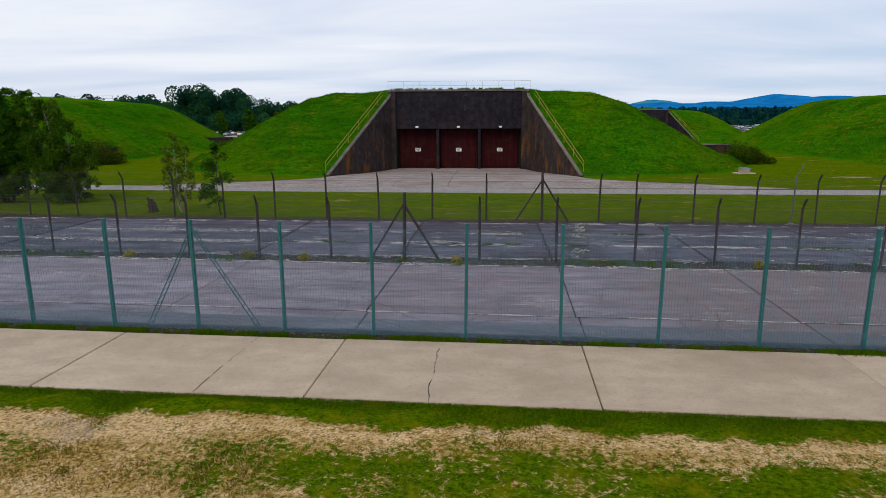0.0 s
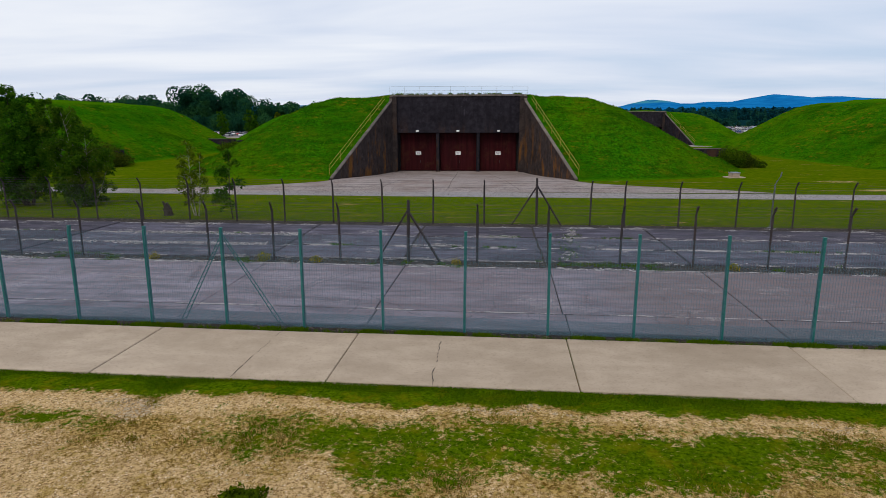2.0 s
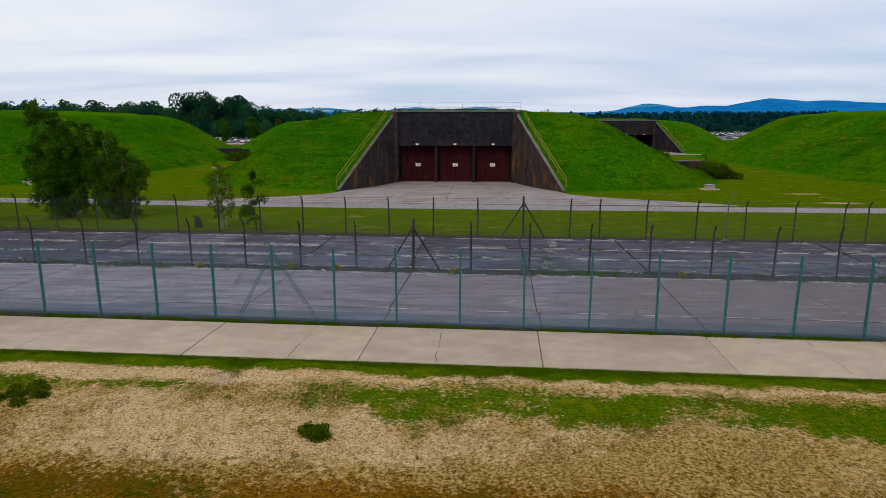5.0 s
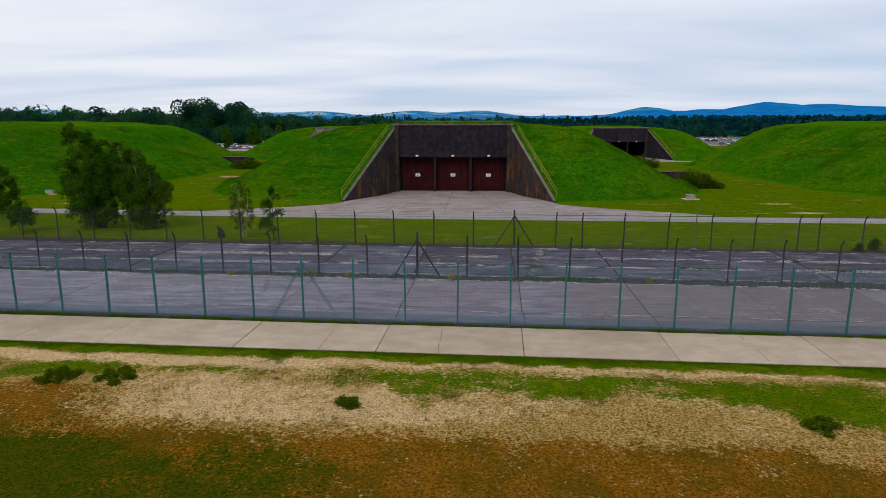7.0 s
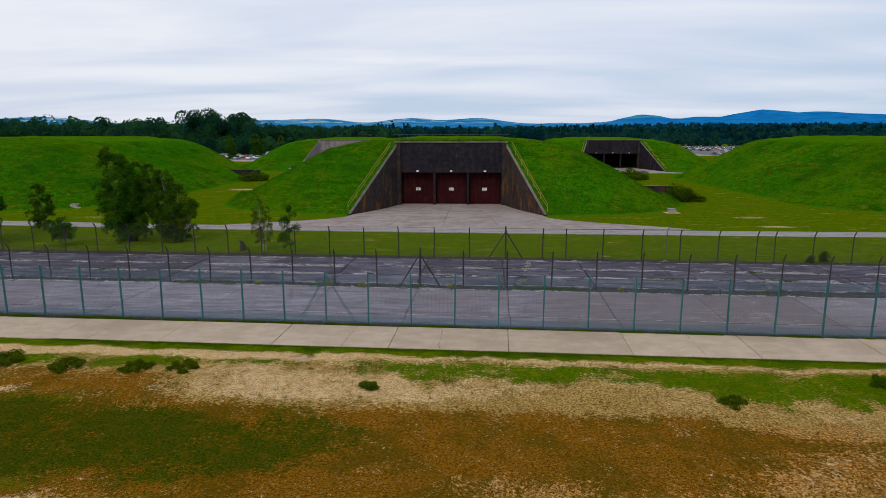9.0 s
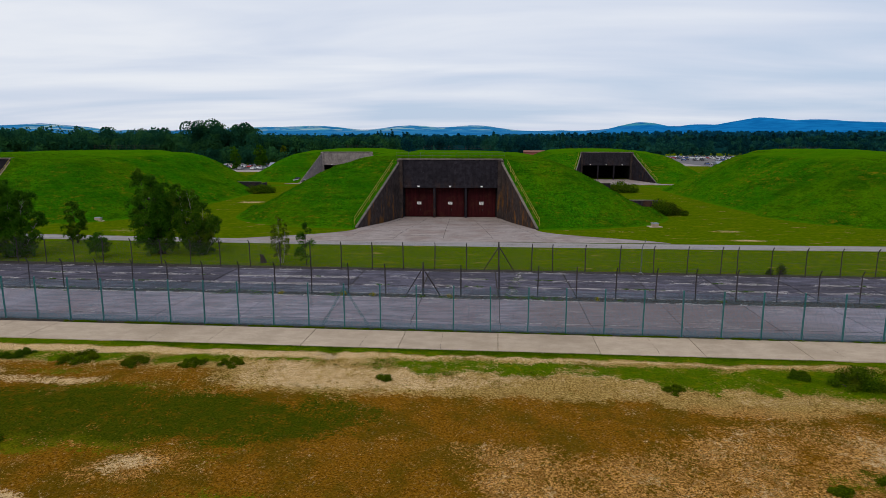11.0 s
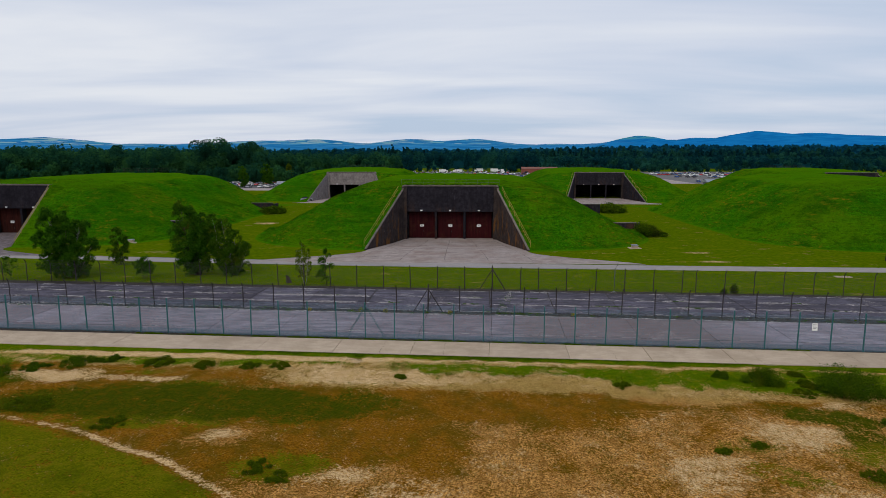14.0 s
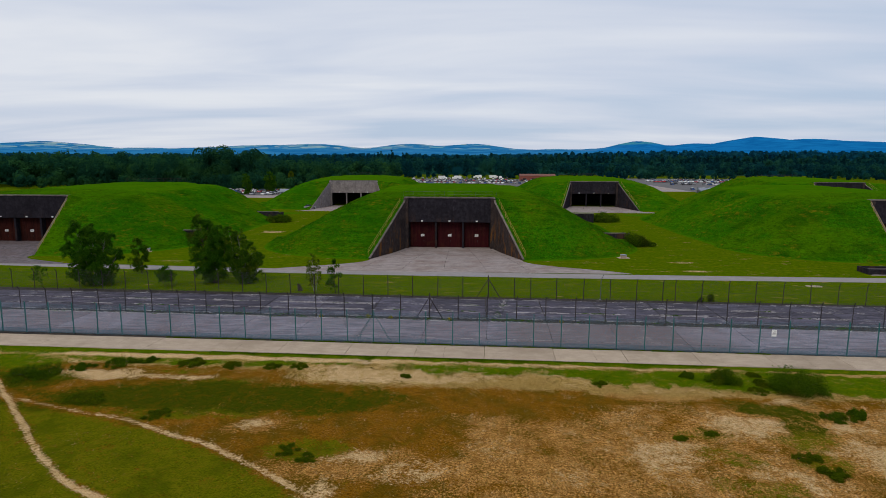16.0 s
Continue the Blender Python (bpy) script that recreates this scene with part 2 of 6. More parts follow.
def m_concrete(name, dark, light, stain, speck=0.5, streak=0.0, bump=0.25, crack=0.0, weed=0.0, seams=(), tone=0.28, slope=0.037, wander=0.0, grain=None, wash=None):
    n = Nodes(name, 0.9, spec=0.25)
    fine, mid, big = n.noise(16, 7, 0.75), n.noise(1.1, 7, 0.68, grain), n.noise(0.22, 6, 0.65)
    c = n.mix(n.step(mid, 0.32, 0.68), dark, light)
    c = n.mix(n.math("MULTIPLY", n.step(big, 0.45, 0.68), 0.7), c, stain)
    c = n.mix(n.math("MULTIPLY", n.step(fine, 0.50, 0.72), speck), c, tuple(0.45 * v for v in dark))
    one = n.per_object()
    c = n.mix(n.math("MULTIPLY", n.step(one, 0.55, 0.0), tone), c, tuple(0.80 * v for v in stain))
    c = n.mix(n.math("MULTIPLY", n.step(one, 0.60, 1.0), 0.7 * tone), c, tuple(1.12 * v for v in light))
    if wash:
        x0, x1, colour, amount = wash
        along = n.math("ADD", n.axis(0), n.math("MULTIPLY", n.math("SUBTRACT", n.noise(0.16, 5, 0.6), 0.5), 14.0))
        c = n.mix(n.math("MULTIPLY", n.math("MULTIPLY", n.step(along, x0, x0 + 5), n.step(along, x1 + 6, x1)), amount), c, n.mix(mid, tuple(0.7 * v for v in colour), colour))
    if streak:
        lines = n.step(n.noise(1.4, 9, 0.78, (0.16, 2.0, 1), distort=0.3), 0.58, 0.64)
        broken = n.step(n.noise(0.35, 4, 0.6), 0.42, 0.6)
        c = n.mix(n.math("MULTIPLY", n.math("MULTIPLY", lines, broken), streak), c, tuple(min(0.6, 2.4 * v) for v in light))
        edge = n.step(n.math("ABSOLUTE", n.math("SUBTRACT", n.noise(0.55, 8, 0.72, (0.30, 1.7, 1), distort=0.6), 0.5)), 0.016, 0.004)
        c = n.mix(n.math("MULTIPLY", n.math("MULTIPLY", edge, n.step(n.noise(0.30, 5, 0.7), 0.53, 0.60)), 1.6 * streak), c, (0.46, 0.43, 0.42))
        dark_lines = n.step(n.noise(1.3, 6, 0.7, (0.12, 2.0, 1)), 0.58, 0.66)
        c = n.mix(n.math("MULTIPLY", dark_lines, streak), c, tuple(0.35 * v for v in dark))
    if crack:
        c = n.mix(n.math("MULTIPLY", n.cracks(0.28, 0.030), crack), c, tuple(0.25 * v for v in dark))
        worn = n.step(n.noise(2.2, 7, 0.75, (0.5, 1.0, 1)), 0.60, 0.70)
        c = n.mix(n.math("MULTIPLY", n.math("MULTIPLY", worn, n.step(n.noise(0.25, 4), 0.48, 0.6)), 0.55 * crack), c, tuple(min(0.6, 1.9 * v) for v in light))
    if seams:
        across = n.math("ADD", n.axis(1), n.math("MULTIPLY", n.axis(0), slope))
        if wander:
            across = n.math("ADD", across, n.math("MULTIPLY", n.math("SUBTRACT", n.noise(0.30, 7, 0.72), 0.5), wander))
        ragged = n.math("MULTIPLY", n.math("SUBTRACT", n.noise(2.2, 8, 0.82, (0.4, 1.0, 1)), 0.5), 3.2)
        some = n.step(n.noise(0.45, 7, 0.75), 0.46, 0.56)
        for at, wide in seams:
            near = n.step(n.math("ADD", n.math("DIVIDE", n.math("ABSOLUTE", n.math("SUBTRACT", across, at)), wide), ragged), 0.45, 0.15)
            c = n.mix(n.math("MULTIPLY", n.math("MULTIPLY", near, some), 0.9), c, (0.46, 0.43, 0.42))
            edge = n.step(n.math("ADD", n.math("DIVIDE", n.math("ABSOLUTE", n.math("SUBTRACT", n.math("SUBTRACT", at, across), 0.07)), 0.06), ragged), 0.9, 0.5)
            c = n.mix(n.math("MULTIPLY", edge, 0.8), c, (0.022, 0.018, 0.018))
    if weed:
        c = n.mix(n.math("MULTIPLY", n.step(n.noise(1.7, 5, 0.7, (0.5, 1.4, 1)), 0.66, 0.74), weed), c, (0.06, 0.075, 0.012))
    return n.done(c, n.math("ADD", fine, mid), bump, 0.02)


def m_facade(name, dark, light, rust):
    n = Nodes(name, 0.95, spec=0.05)
    streak = n.noise(1.0, 6, 0.65, (1.3, 1.3, 0.16))
    patch, fine, blotch = n.noise(0.35, 5, 0.6), n.noise(9, 6, 0.7), n.noise(1.5, 7, 0.7)
    c = n.mix(n.step(blotch, 0.30, 0.70), dark, light)
    c = n.mix(n.math("MULTIPLY", n.step(streak, 0.48, 0.66), 0.35), c, tuple(0.6 * v for v in dark))
    c = n.mix(n.math("MULTIPLY", n.step(n.noise(2.2, 5, 0.6, (1.6, 1.6, 0.10)), 0.60, 0.70), 0.35), c, tuple(1.5 * v for v in light))
    low = n.math("SUBTRACT", 1.0, n.step(n.axis(2), 1.0, 7.5))
    c = n.mix(n.math("MULTIPLY", n.math("MULTIPLY", n.step(n.noise(0.7, 7, 0.68, (1.0, 1.0, 0.34)), 0.50, 0.66), rust), low), c, (0.190, 0.078, 0.016))
    bloom = n.math("MULTIPLY", n.step(n.noise(1.1, 7, 0.75, (0.8, 0.8, 0.5)), 0.58, 0.70), n.step(n.noise(0.3, 3), 0.45, 0.6))
    c = n.mix(n.math("MULTIPLY", bloom, 0.55), c, tuple(2.4 * v for v in light))
    c = n.mix(n.math("MULTIPLY", n.step(patch, 0.5, 0.7), 0.55), c, tuple(0.55 * v for v in dark))
    c = n.mix(n.math("MULTIPLY", n.step(fine, 0.55, 0.8), 0.35), c, tuple(1.6 * v for v in light))
    return n.done(c, n.math("ADD", fine, blotch), 0.3, 0.03)


def m_door(name, dark, light):
    n = Nodes(name, 0.8, spec=0.1)
    streak, patch = n.noise(1.2, 6, 0.65, (2.2, 2.2, 0.15)), n.noise(0.8, 5, 0.65)
    c = n.mix(n.step(streak, 0.35, 0.7), dark, light)
    c = n.mix(n.math("MULTIPLY", n.step(patch, 0.52, 0.68), 0.6), c, (0.055, 0.018, 0.010))
    c = n.mix(n.math("MULTIPLY", n.per_object(), 0.3), c, dark)
    return n.done(c, patch, 0.15, 0.02)


def m_paint(name, colour, wear, rough=0.5, metal=0.0, amount=0.5, scale=6.0):
    n = Nodes(name, rough, metal)
    w = n.noise(scale, 5, 0.65)
    c = n.mix(n.math("MULTIPLY", n.step(w, 0.5, 0.72), amount), colour, wear)
    c = n.mix(n.math("MULTIPLY", n.per_object(), 0.2), c, wear)
    return n.done(c, w, 0.1, 0.005)


def m_leaf(name, dark, light, tip):
    n = Nodes(name, 0.9, spec=0.03)
    c = n.mix(n.per_island(), dark, light)
    c = n.mix(n.math("MULTIPLY", n.step(n.noise(0.7, 4), 0.5, 0.75), 0.6), c, tip)
    thin, both = n.t.nodes.new("ShaderNodeBsdfTranslucent"), n.t.nodes.new("ShaderNodeMixShader")
    both.inputs[0].default_value = 0.38
    n.t.links.new(c, thin.inputs["Color"])
    n.t.links.new(n.b.outputs["BSDF"], both.inputs[1])
    n.t.links.new(thin.outputs["BSDF"], both.inputs[2])
    n.t.links.new(both.outputs["Shader"], n.t.nodes["Material Output"].inputs["Surface"])
    return n.done(c)


def m_wood(name, dark, light, sunny, scale=0.085):
    """Leaf masses of whole trees, one tree lighter than the next."""
    n = Nodes(name, 1.0, spec=0.0)
    c = n.mix(n.per_island(), dark, light)
    c = n.mix(n.math("MULTIPLY", n.step(n.noise(scale, 4, 0.6), 0.44, 0.60), 0.8), c, sunny)
    c = n.mix(n.math("MULTIPLY", n.step(n.noise(scale * 3.1, 3, 0.6), 0.50, 0.70), 0.5), c, dark)
    thin, both = n.t.nodes.new("ShaderNodeBsdfTranslucent"), n.t.nodes.new("ShaderNodeMixShader")
    both.inputs[0].default_value = 0.45
    n.t.links.new(c, thin.inputs["Color"])
    n.t.links.new(n.b.outputs["BSDF"], both.inputs[1])
    n.t.links.new(thin.outputs["BSDF"], both.inputs[2])
    n.t.links.new(both.outputs["Shader"], n.t.nodes["Material Output"].inputs["Surface"])
    return n.done(c)


def m_plain(name, colour, rough=0.6, metal=0.0):
    n = Nodes(name, rough, metal)
    w = n.noise(3.0, 4)
    return n.done(n.mix(n.math("MULTIPLY", n.step(w, 0.4, 0.7), 0.25), colour, tuple(0.6 * v for v in colour)))


def m_hill():
    """Wooded downs with hedged fields on the upper slopes."""
    n = Nodes("hazed_far_hill", 1.0, spec=0.0)
    b = n.noise(0.009, 4, 0.6, (1, 1, 4))
    m = n.t.nodes.new("ShaderNodeMapping")
    m.inputs["Scale"].default_value = (0.0030, 0.0012, 0.028)
    n.t.links.new(n.pos, m.inputs["Vector"])
    v, w = n.t.nodes.new("ShaderNodeTexVoronoi"), n.t.nodes.new("ShaderNodeVectorMath")
    w.operation = "MULTIPLY_ADD"
    w.inputs[1].default_value = (0.5, 0.3, 0.5)
    warp = n.t.nodes.new("ShaderNodeTexNoise")
    warp.inputs["Scale"].default_value = 0.006
    n.t.links.new(n.pos, warp.inputs["Vector"])
    n.t.links.new(warp.outputs["Color"], w.inputs[0])
    n.t.links.new(m.outputs["Vector"], w.inputs[2])
    n.t.links.new(w.outputs[0], v.inputs["Vector"])
    pick = n.axis(0, v.outputs["Color"])
    hue = n.axis(1, v.outputs["Color"])
    # distance haze is painted into the base colours as strong blue
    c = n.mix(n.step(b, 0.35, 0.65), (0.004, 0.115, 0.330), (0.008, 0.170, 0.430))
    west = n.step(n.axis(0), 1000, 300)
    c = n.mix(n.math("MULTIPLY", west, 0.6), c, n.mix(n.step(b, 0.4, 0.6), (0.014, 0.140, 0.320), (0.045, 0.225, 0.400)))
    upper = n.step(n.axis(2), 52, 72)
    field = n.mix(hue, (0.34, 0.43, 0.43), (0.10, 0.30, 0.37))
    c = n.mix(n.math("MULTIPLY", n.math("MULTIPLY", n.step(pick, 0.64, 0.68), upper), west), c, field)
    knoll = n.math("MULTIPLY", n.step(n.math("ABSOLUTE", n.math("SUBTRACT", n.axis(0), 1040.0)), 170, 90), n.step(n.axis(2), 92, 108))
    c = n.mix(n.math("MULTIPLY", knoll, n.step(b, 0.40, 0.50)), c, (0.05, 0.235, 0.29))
    return n.done(c)


def m_car():
    n = Nodes("car_paint", 0.25, spec=0.5)
    ramp = n.t.nodes.new("ShaderNodeValToRGB")
    ramp.color_ramp.interpolation = "CONSTANT"
    e = ramp.color_ramp.elements
    e[0].position, e[0].color = 0.0, (0.70, 0.70, 0.70, 1)
    e[1].position, e[1].color = 0.34, (0.32, 0.33, 0.35, 1)
    for p, c in ((0.52, (0.03, 0.03, 0.04, 1)), (0.68, (0.02, 0.06, 0.20, 1)), (0.84, (0.40, 0.02, 0.03, 1)), (0.94, (0.8, 0.8, 0.8, 1))):
        e.new(p).color = c
    n.t.links.new(n.per_object(), ramp.inputs["Fac"])
    return n.done(ramp.outputs["Color"])


GROUND, MOUND = m_ground(), m_mound()
PATH = m_concrete("path_concrete", (0.385, 0.305, 0.225), (0.475, 0.380, 0.285), (0.31, 0.24, 0.170), 0.6, 0.0, 0.35, 0.0, 0.0, (), 0.16, grain=(0.7, 1.3, 1))
YARD = m_concrete("yard_concrete", (0.112, 0.098, 0.124), (0.268, 0.242, 0.290), (0.178, 0.126, 0.138), 0.6, 0.26, 0.35, 0.34, 0.15, ((17.80, 0.14), (24.15, 0.45)), 0.42, 0.0452, grain=(0.30, 1.5, 1), wash=(2.0, 22.0, (0.165, 0.122, 0.122), 0.7))
OLD = m_concrete("weathered_concrete", (0.024, 0.023, 0.038), (0.132, 0.124, 0.172), (0.038, 0.033, 0.050), 0.65, 0.45, 0.6, 0.5, 0.40, ((25.5, 0.35), (28.45, 0.55), (31.35, 0.6), (34.5, 0.4)), 0.45, 0.0375, 1.0, (0.32, 1.4, 1))
APRON = m_concrete("apron_concrete", (0.235, 0.198, 0.188), (0.375, 0.325, 0.310), (0.215, 0.150, 0.128), 0.5, 0.0, 0.3, 0.35, grain=(0.5, 0.8, 1))
STAINED_YARD = m_concrete("stained_yard_concrete", (0.075, 0.062, 0.070), (0.19, 0.16, 0.17), (0.11, 0.075, 0.070), 0.55, 0.06, 0.4, 0.5, 0.15)
TARMAC = m_concrete("car_park_tarmac", (0.085, 0.085, 0.092), (0.15, 0.148, 0.15), (0.12, 0.095, 0.08), 0.4)
ROAD = m_concrete("road_surface", (0.27, 0.25, 0.25), (0.33, 0.31, 0.31), (0.25, 0.22, 0.21), 0.3)
GRIT = m_concrete("dark_grit", (0.010, 0.008, 0.008), (0.040, 0.032, 0.029), (0.030, 0.022, 0.012), 0.8, 0.0, 0.9, 0.0, 0.12)
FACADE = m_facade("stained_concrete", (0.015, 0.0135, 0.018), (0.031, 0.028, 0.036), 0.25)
DARK_FACE = m_facade("darker_concrete", (0.014, 0.013, 0.018), (0.027, 0.024, 0.031), 0.2)
WING = m_facade("rust_streaked_concrete", (0.028, 0.022, 0.023), (0.064, 0.049, 0.045), 0.85)
PALE = m_facade("pale_concrete", (0.16, 0.14, 0.14), (0.28, 0.25, 0.24), 0.2)
COPING = m_concrete("coping_concrete", (0.080, 0.068, 0.060), (0.19, 0.16, 0.14), (0.060, 0.052, 0.042), 0.6)
RED = m_door("red_door_paint", (0.024, 0.003, 0.0045), (0.052, 0.006, 0.008))
RED_BROWN = m_door("rusty_door_paint", (0.020, 0.005, 0.004), (0.055, 0.011, 0.007))
STEEL = m_paint("dark_rusty_steel", (0.035, 0.030, 0.034), (0.09, 0.055, 0.045), 0.75)
GALV = m_paint("galvanised_steel", (0.26, 0.28, 0.33), (0.18, 0.19, 0.21), 0.5, 0.4)
DULL = m_paint("dull_grey_steel", (0.11, 0.12, 0.13), (0.16, 0.15, 0.14), 0.6, 0.3)
GREEN = m_paint("green_fence_paint", (0.010, 0.118, 0.112), (0.06, 0.17, 0.18), 0.5)
WIRE = m_paint("green_mesh_wire", (0.07, 0.15, 0.20), (0.12, 0.19, 0.24), 0.5)
LINK = m_paint("chain_link_wire", (0.05, 0.05, 0.055), (0.12, 0.08, 0.06), 0.6, 0.3)
YELLOW = m_paint("yellow_rail_paint", (0.34, 0.25, 0.035), (0.22, 0.15, 0.05), 0.6)
WHITE = m_plain("white_enamel", (0.78, 0.78, 0.78), 0.4)
INK = m_plain("dark_print", (0.08, 0.08, 0.10), 0.6)
BLACK = m_plain("dark_interior", (0.02, 0.018, 0.02), 0.9)
BARK = m_paint("bark", (0.035, 0.028, 0.022), (0.10, 0.085, 0.07), 0.9, 0, 0.6, 9)
BIRCH = m_paint("birch_bark", (0.30, 0.28, 0.25), (0.05, 0.045, 0.04), 0.85, 0, 0.8, 5)
LEAF = m_leaf("leaf", (0.012, 0.060, 0.003), (0.062, 0.165, 0.006), (0.125, 0.205, 0.008))
BRONZE = m_leaf("bronzed_leaf", (0.014, 0.060, 0.003), (0.078, 0.165, 0.006), (0.140, 0.155, 0.010))
LEAF_LIGHT = m_leaf("birch_leaf", (0.035, 0.075, 0.004), (0.14, 0.19, 0.008), (0.17, 0.18, 0.01))
GORSE = m_leaf("gorse_leaf", (0.018, 0.050, 0.002), (0.085, 0.150, 0.004), (0.115, 0.135, 0.006))
BRAMBLE = m_leaf("bramble_leaf", (0.018, 0.036, 0.003), (0.070, 0.100, 0.006), (0.13, 0.095, 0.015))
LOW_MAT = m_leaf("low_heath_leaf", (0.030, 0.056, 0.001), (0.098, 0.142, 0.003), (0.130, 0.128, 0.004))
WOODS = m_wood("wood_leaf", (0.007, 0.044, 0.028), (0.018, 0.078, 0.040), (0.036, 0.116, 0.032))
# these two leaf colours carry painted distance haze, hence the extra blue
FAR_WOODS = m_wood("hazed_far_wood_leaf", (0.002, 0.044, 0.080), (0.007, 0.074, 0.120), (0.015, 0.096, 0.110), 0.012)
MID_WOODS = m_wood("hazed_mixed_wood_leaf", (0.003, 0.033, 0.044), (0.006, 0.048, 0.056), (0.020, 0.092, 0.056), 0.030)
BLADE = m_leaf("grass_blade", (0.030, 0.080, 0.001), (0.105, 0.190, 0.002), (0.150, 0.160, 0.005))
BANK_BLADE = m_leaf("bank_grass_blade", (0.02, 0.070, 0.001), (0.075, 0.180, 0.002), (0.12, 0.14, 0.006))
DRY_BLADE = m_leaf("dry_grass_blade", (0.14, 0.085, 0.014), (0.48, 0.33, 0.11), (0.22, 0.15, 0.02))
CHIP = m_leaf("concrete_chip", (0.16, 0.145, 0.16), (0.58, 0.56, 0.57), (0.30, 0.27, 0.26))
STONE = m_leaf("bed_stone", (0.045, 0.036, 0.030), (0.24, 0.20, 0.175), (0.10, 0.075, 0.05))
MOSS = m_leaf("moss_tuft", (0.100, 0.098, 0.004), (0.25, 0.22, 0.015), (0.15, 0.17, 0.006))
PEBBLE = m_leaf("pebble", (0.26, 0.19, 0.11), (0.72, 0.60, 0.42), (0.40, 0.30, 0.18))
HILL, CAR = m_hill(), m_car()
GLASS = m_plain("car_glass", (0.02, 0.025, 0.03), 0.1)
TYRE = m_plain("tyre_rubber", (0.02, 0.02, 0.02), 0.9)

# ---------------------------------------------------------------- building blocks


def mesh_of(name, bm, material, smooth=False):
    me = bpy.data.meshes.new(name)
    bm.normal_update()
    bm.to_mesh(me)
    bm.free()
    me.materials.append(material)
    if smooth:
        me.polygons.foreach_set("use_smooth", [True] * len(me.polygons))
    return me


def raw_mesh(name, verts, faces, material, smooth=False):
    me = bpy.data.meshes.new(name)
    me.from_pydata(verts, [], faces)
    me.update()
    me.materials.append(material)
    if smooth:
        me.polygons.foreach_set("use_smooth", [True] * len(me.polygons))
    return me


def put(name, me, parent=None, m=None, label=""):
    """A mesh object, as a part of parent if that is given."""
    ob = new(name, me)
    if parent:
        ob.parent = parent
    if m is not None:
        ob.matrix_basis = m
    return tagged(ob, label)


def part(name, bm, material, parent, label="", smooth=False):
    return put(name, mesh_of(name, bm, material, smooth), parent, None, label)


def thing(name, label, category, m=None, group="", kind=""):
    ob = new(name)
    ob.empty_display_size = 0.3
    if m is not None:
        ob.matrix_basis = m
    return tagged(ob, label, category, group, kind)


def box(bm, x0, y0, z0, x1, y1, z1, bevel=0.0):
    vs = [bm.verts.new(v) for v in ((x0, y0, z0), (x1, y0, z0), (x1, y1, z0), (x0, y1, z0), (x0, y0, z1), (x1, y0, z1), (x1, y1, z1), (x0, y1, z1))]
    fs = [bm.faces.new([vs[i] for i in f]) for f in ((3, 2, 1, 0), (4, 5, 6, 7), (0, 1, 5, 4), (1, 2, 6, 5), (2, 3, 7, 6), (3, 0, 4, 7))]
    if bevel:
        edges = list({e for f in fs for e in f.edges})
        bmesh.ops.bevel(bm, geom=edges, offset=bevel, segments=1, affect="EDGES")
    return bm


def tube(bm, points, radii, sides=6, cap=True):
    """A round bar through the points."""
    rings = []
    pts = [Vector(p) for p in points]
    for i, p in enumerate(pts):
        d = (pts[min(i + 1, len(pts) - 1)] - pts[max(i - 1, 0)]).normalized()
        a = d.cross(Vector((0.31, 0.17, 0.94)) if abs(d.z) < 0.9 else Vector((1, 0.1, 0))).normalized()
        b = d.cross(a)
        r = radii[i] if isinstance(radii, (list, tuple)) else radii
        rings.append([bm.verts.new(p + r * (math.cos(k * math.tau / sides) * a + math.sin(k * math.tau / sides) * b)) for k in range(sides)])
    for u, v in zip(rings, rings[1:]):
        for k in range(sides):
            bm.faces.new((u[k], u[(k + 1) % sides], v[(k + 1) % sides], v[k]))
    if cap:
        bm.faces.new(rings[0][::-1])
        bm.faces.new(rings[-1])
    return bm


def smooth_step(v, a, b):
    v = min(max((v - a) / (b - a), 0.0), 1.0)
    return v * v * (3 - 2 * v)


def nz(x, y, s, seed=0.0):
    return noise.noise((x * s, y * s, seed))


# ---------------------------------------------------------------- the plan
SHELTER = (-2.76, 82.1)
FAR_DROP = 0.9
NEAR_SHELTERS = ((-88.7, 81.6), (86.9, 82.0))


def green_line(x):
    return 15.76 - 0.047 * x


def mid_line(x):
    return 25.05 - 0.035 * x


def back_line(x):
    return 35.55 - 0.0406 * x


def road_near(x):
    return 49.3 - 0.035 * x + 0.00050 * x * x * (1.0 if x < 0 else 0.5)


def path_near(x):
    return 11.75 - 0.04 * x


def path_far(x):
    return 15.30 - 0.045 * x


def dip(x, y):
    """How far the ground falls towards the main shelter's doors and round the far shelters."""
    far = FAR_DROP * smooth_step(x, -82, -75) * smooth_step(y, 140, 170) * (1 - smooth_step(y, 250, 268)) if y > 140 else 0.0
    return far + 0.62 * smooth_step(y, 60, 80) * (1 - smooth_step(abs(x - SHELTER[0]), 14, 24)) * (1 - smooth_step(y, 120, 140))


def ellipse(x, y, cx, cy, rx, ry, turn=0.0):
    c, s = math.cos(turn), math.sin(turn)
    u, v = (x - cx) * c + (y - cy) * s, (y - cy) * c - (x - cx) * s
    return 1.0 - min(1.0, math.sqrt((u / rx) ** 2 + (v / ry) ** 2) / 1.25)


def curve_y(x):
    return -2.0 - 0.33 * (x + 22.3) - 0.0165 * max(x + 22.3, 0.0) ** 2


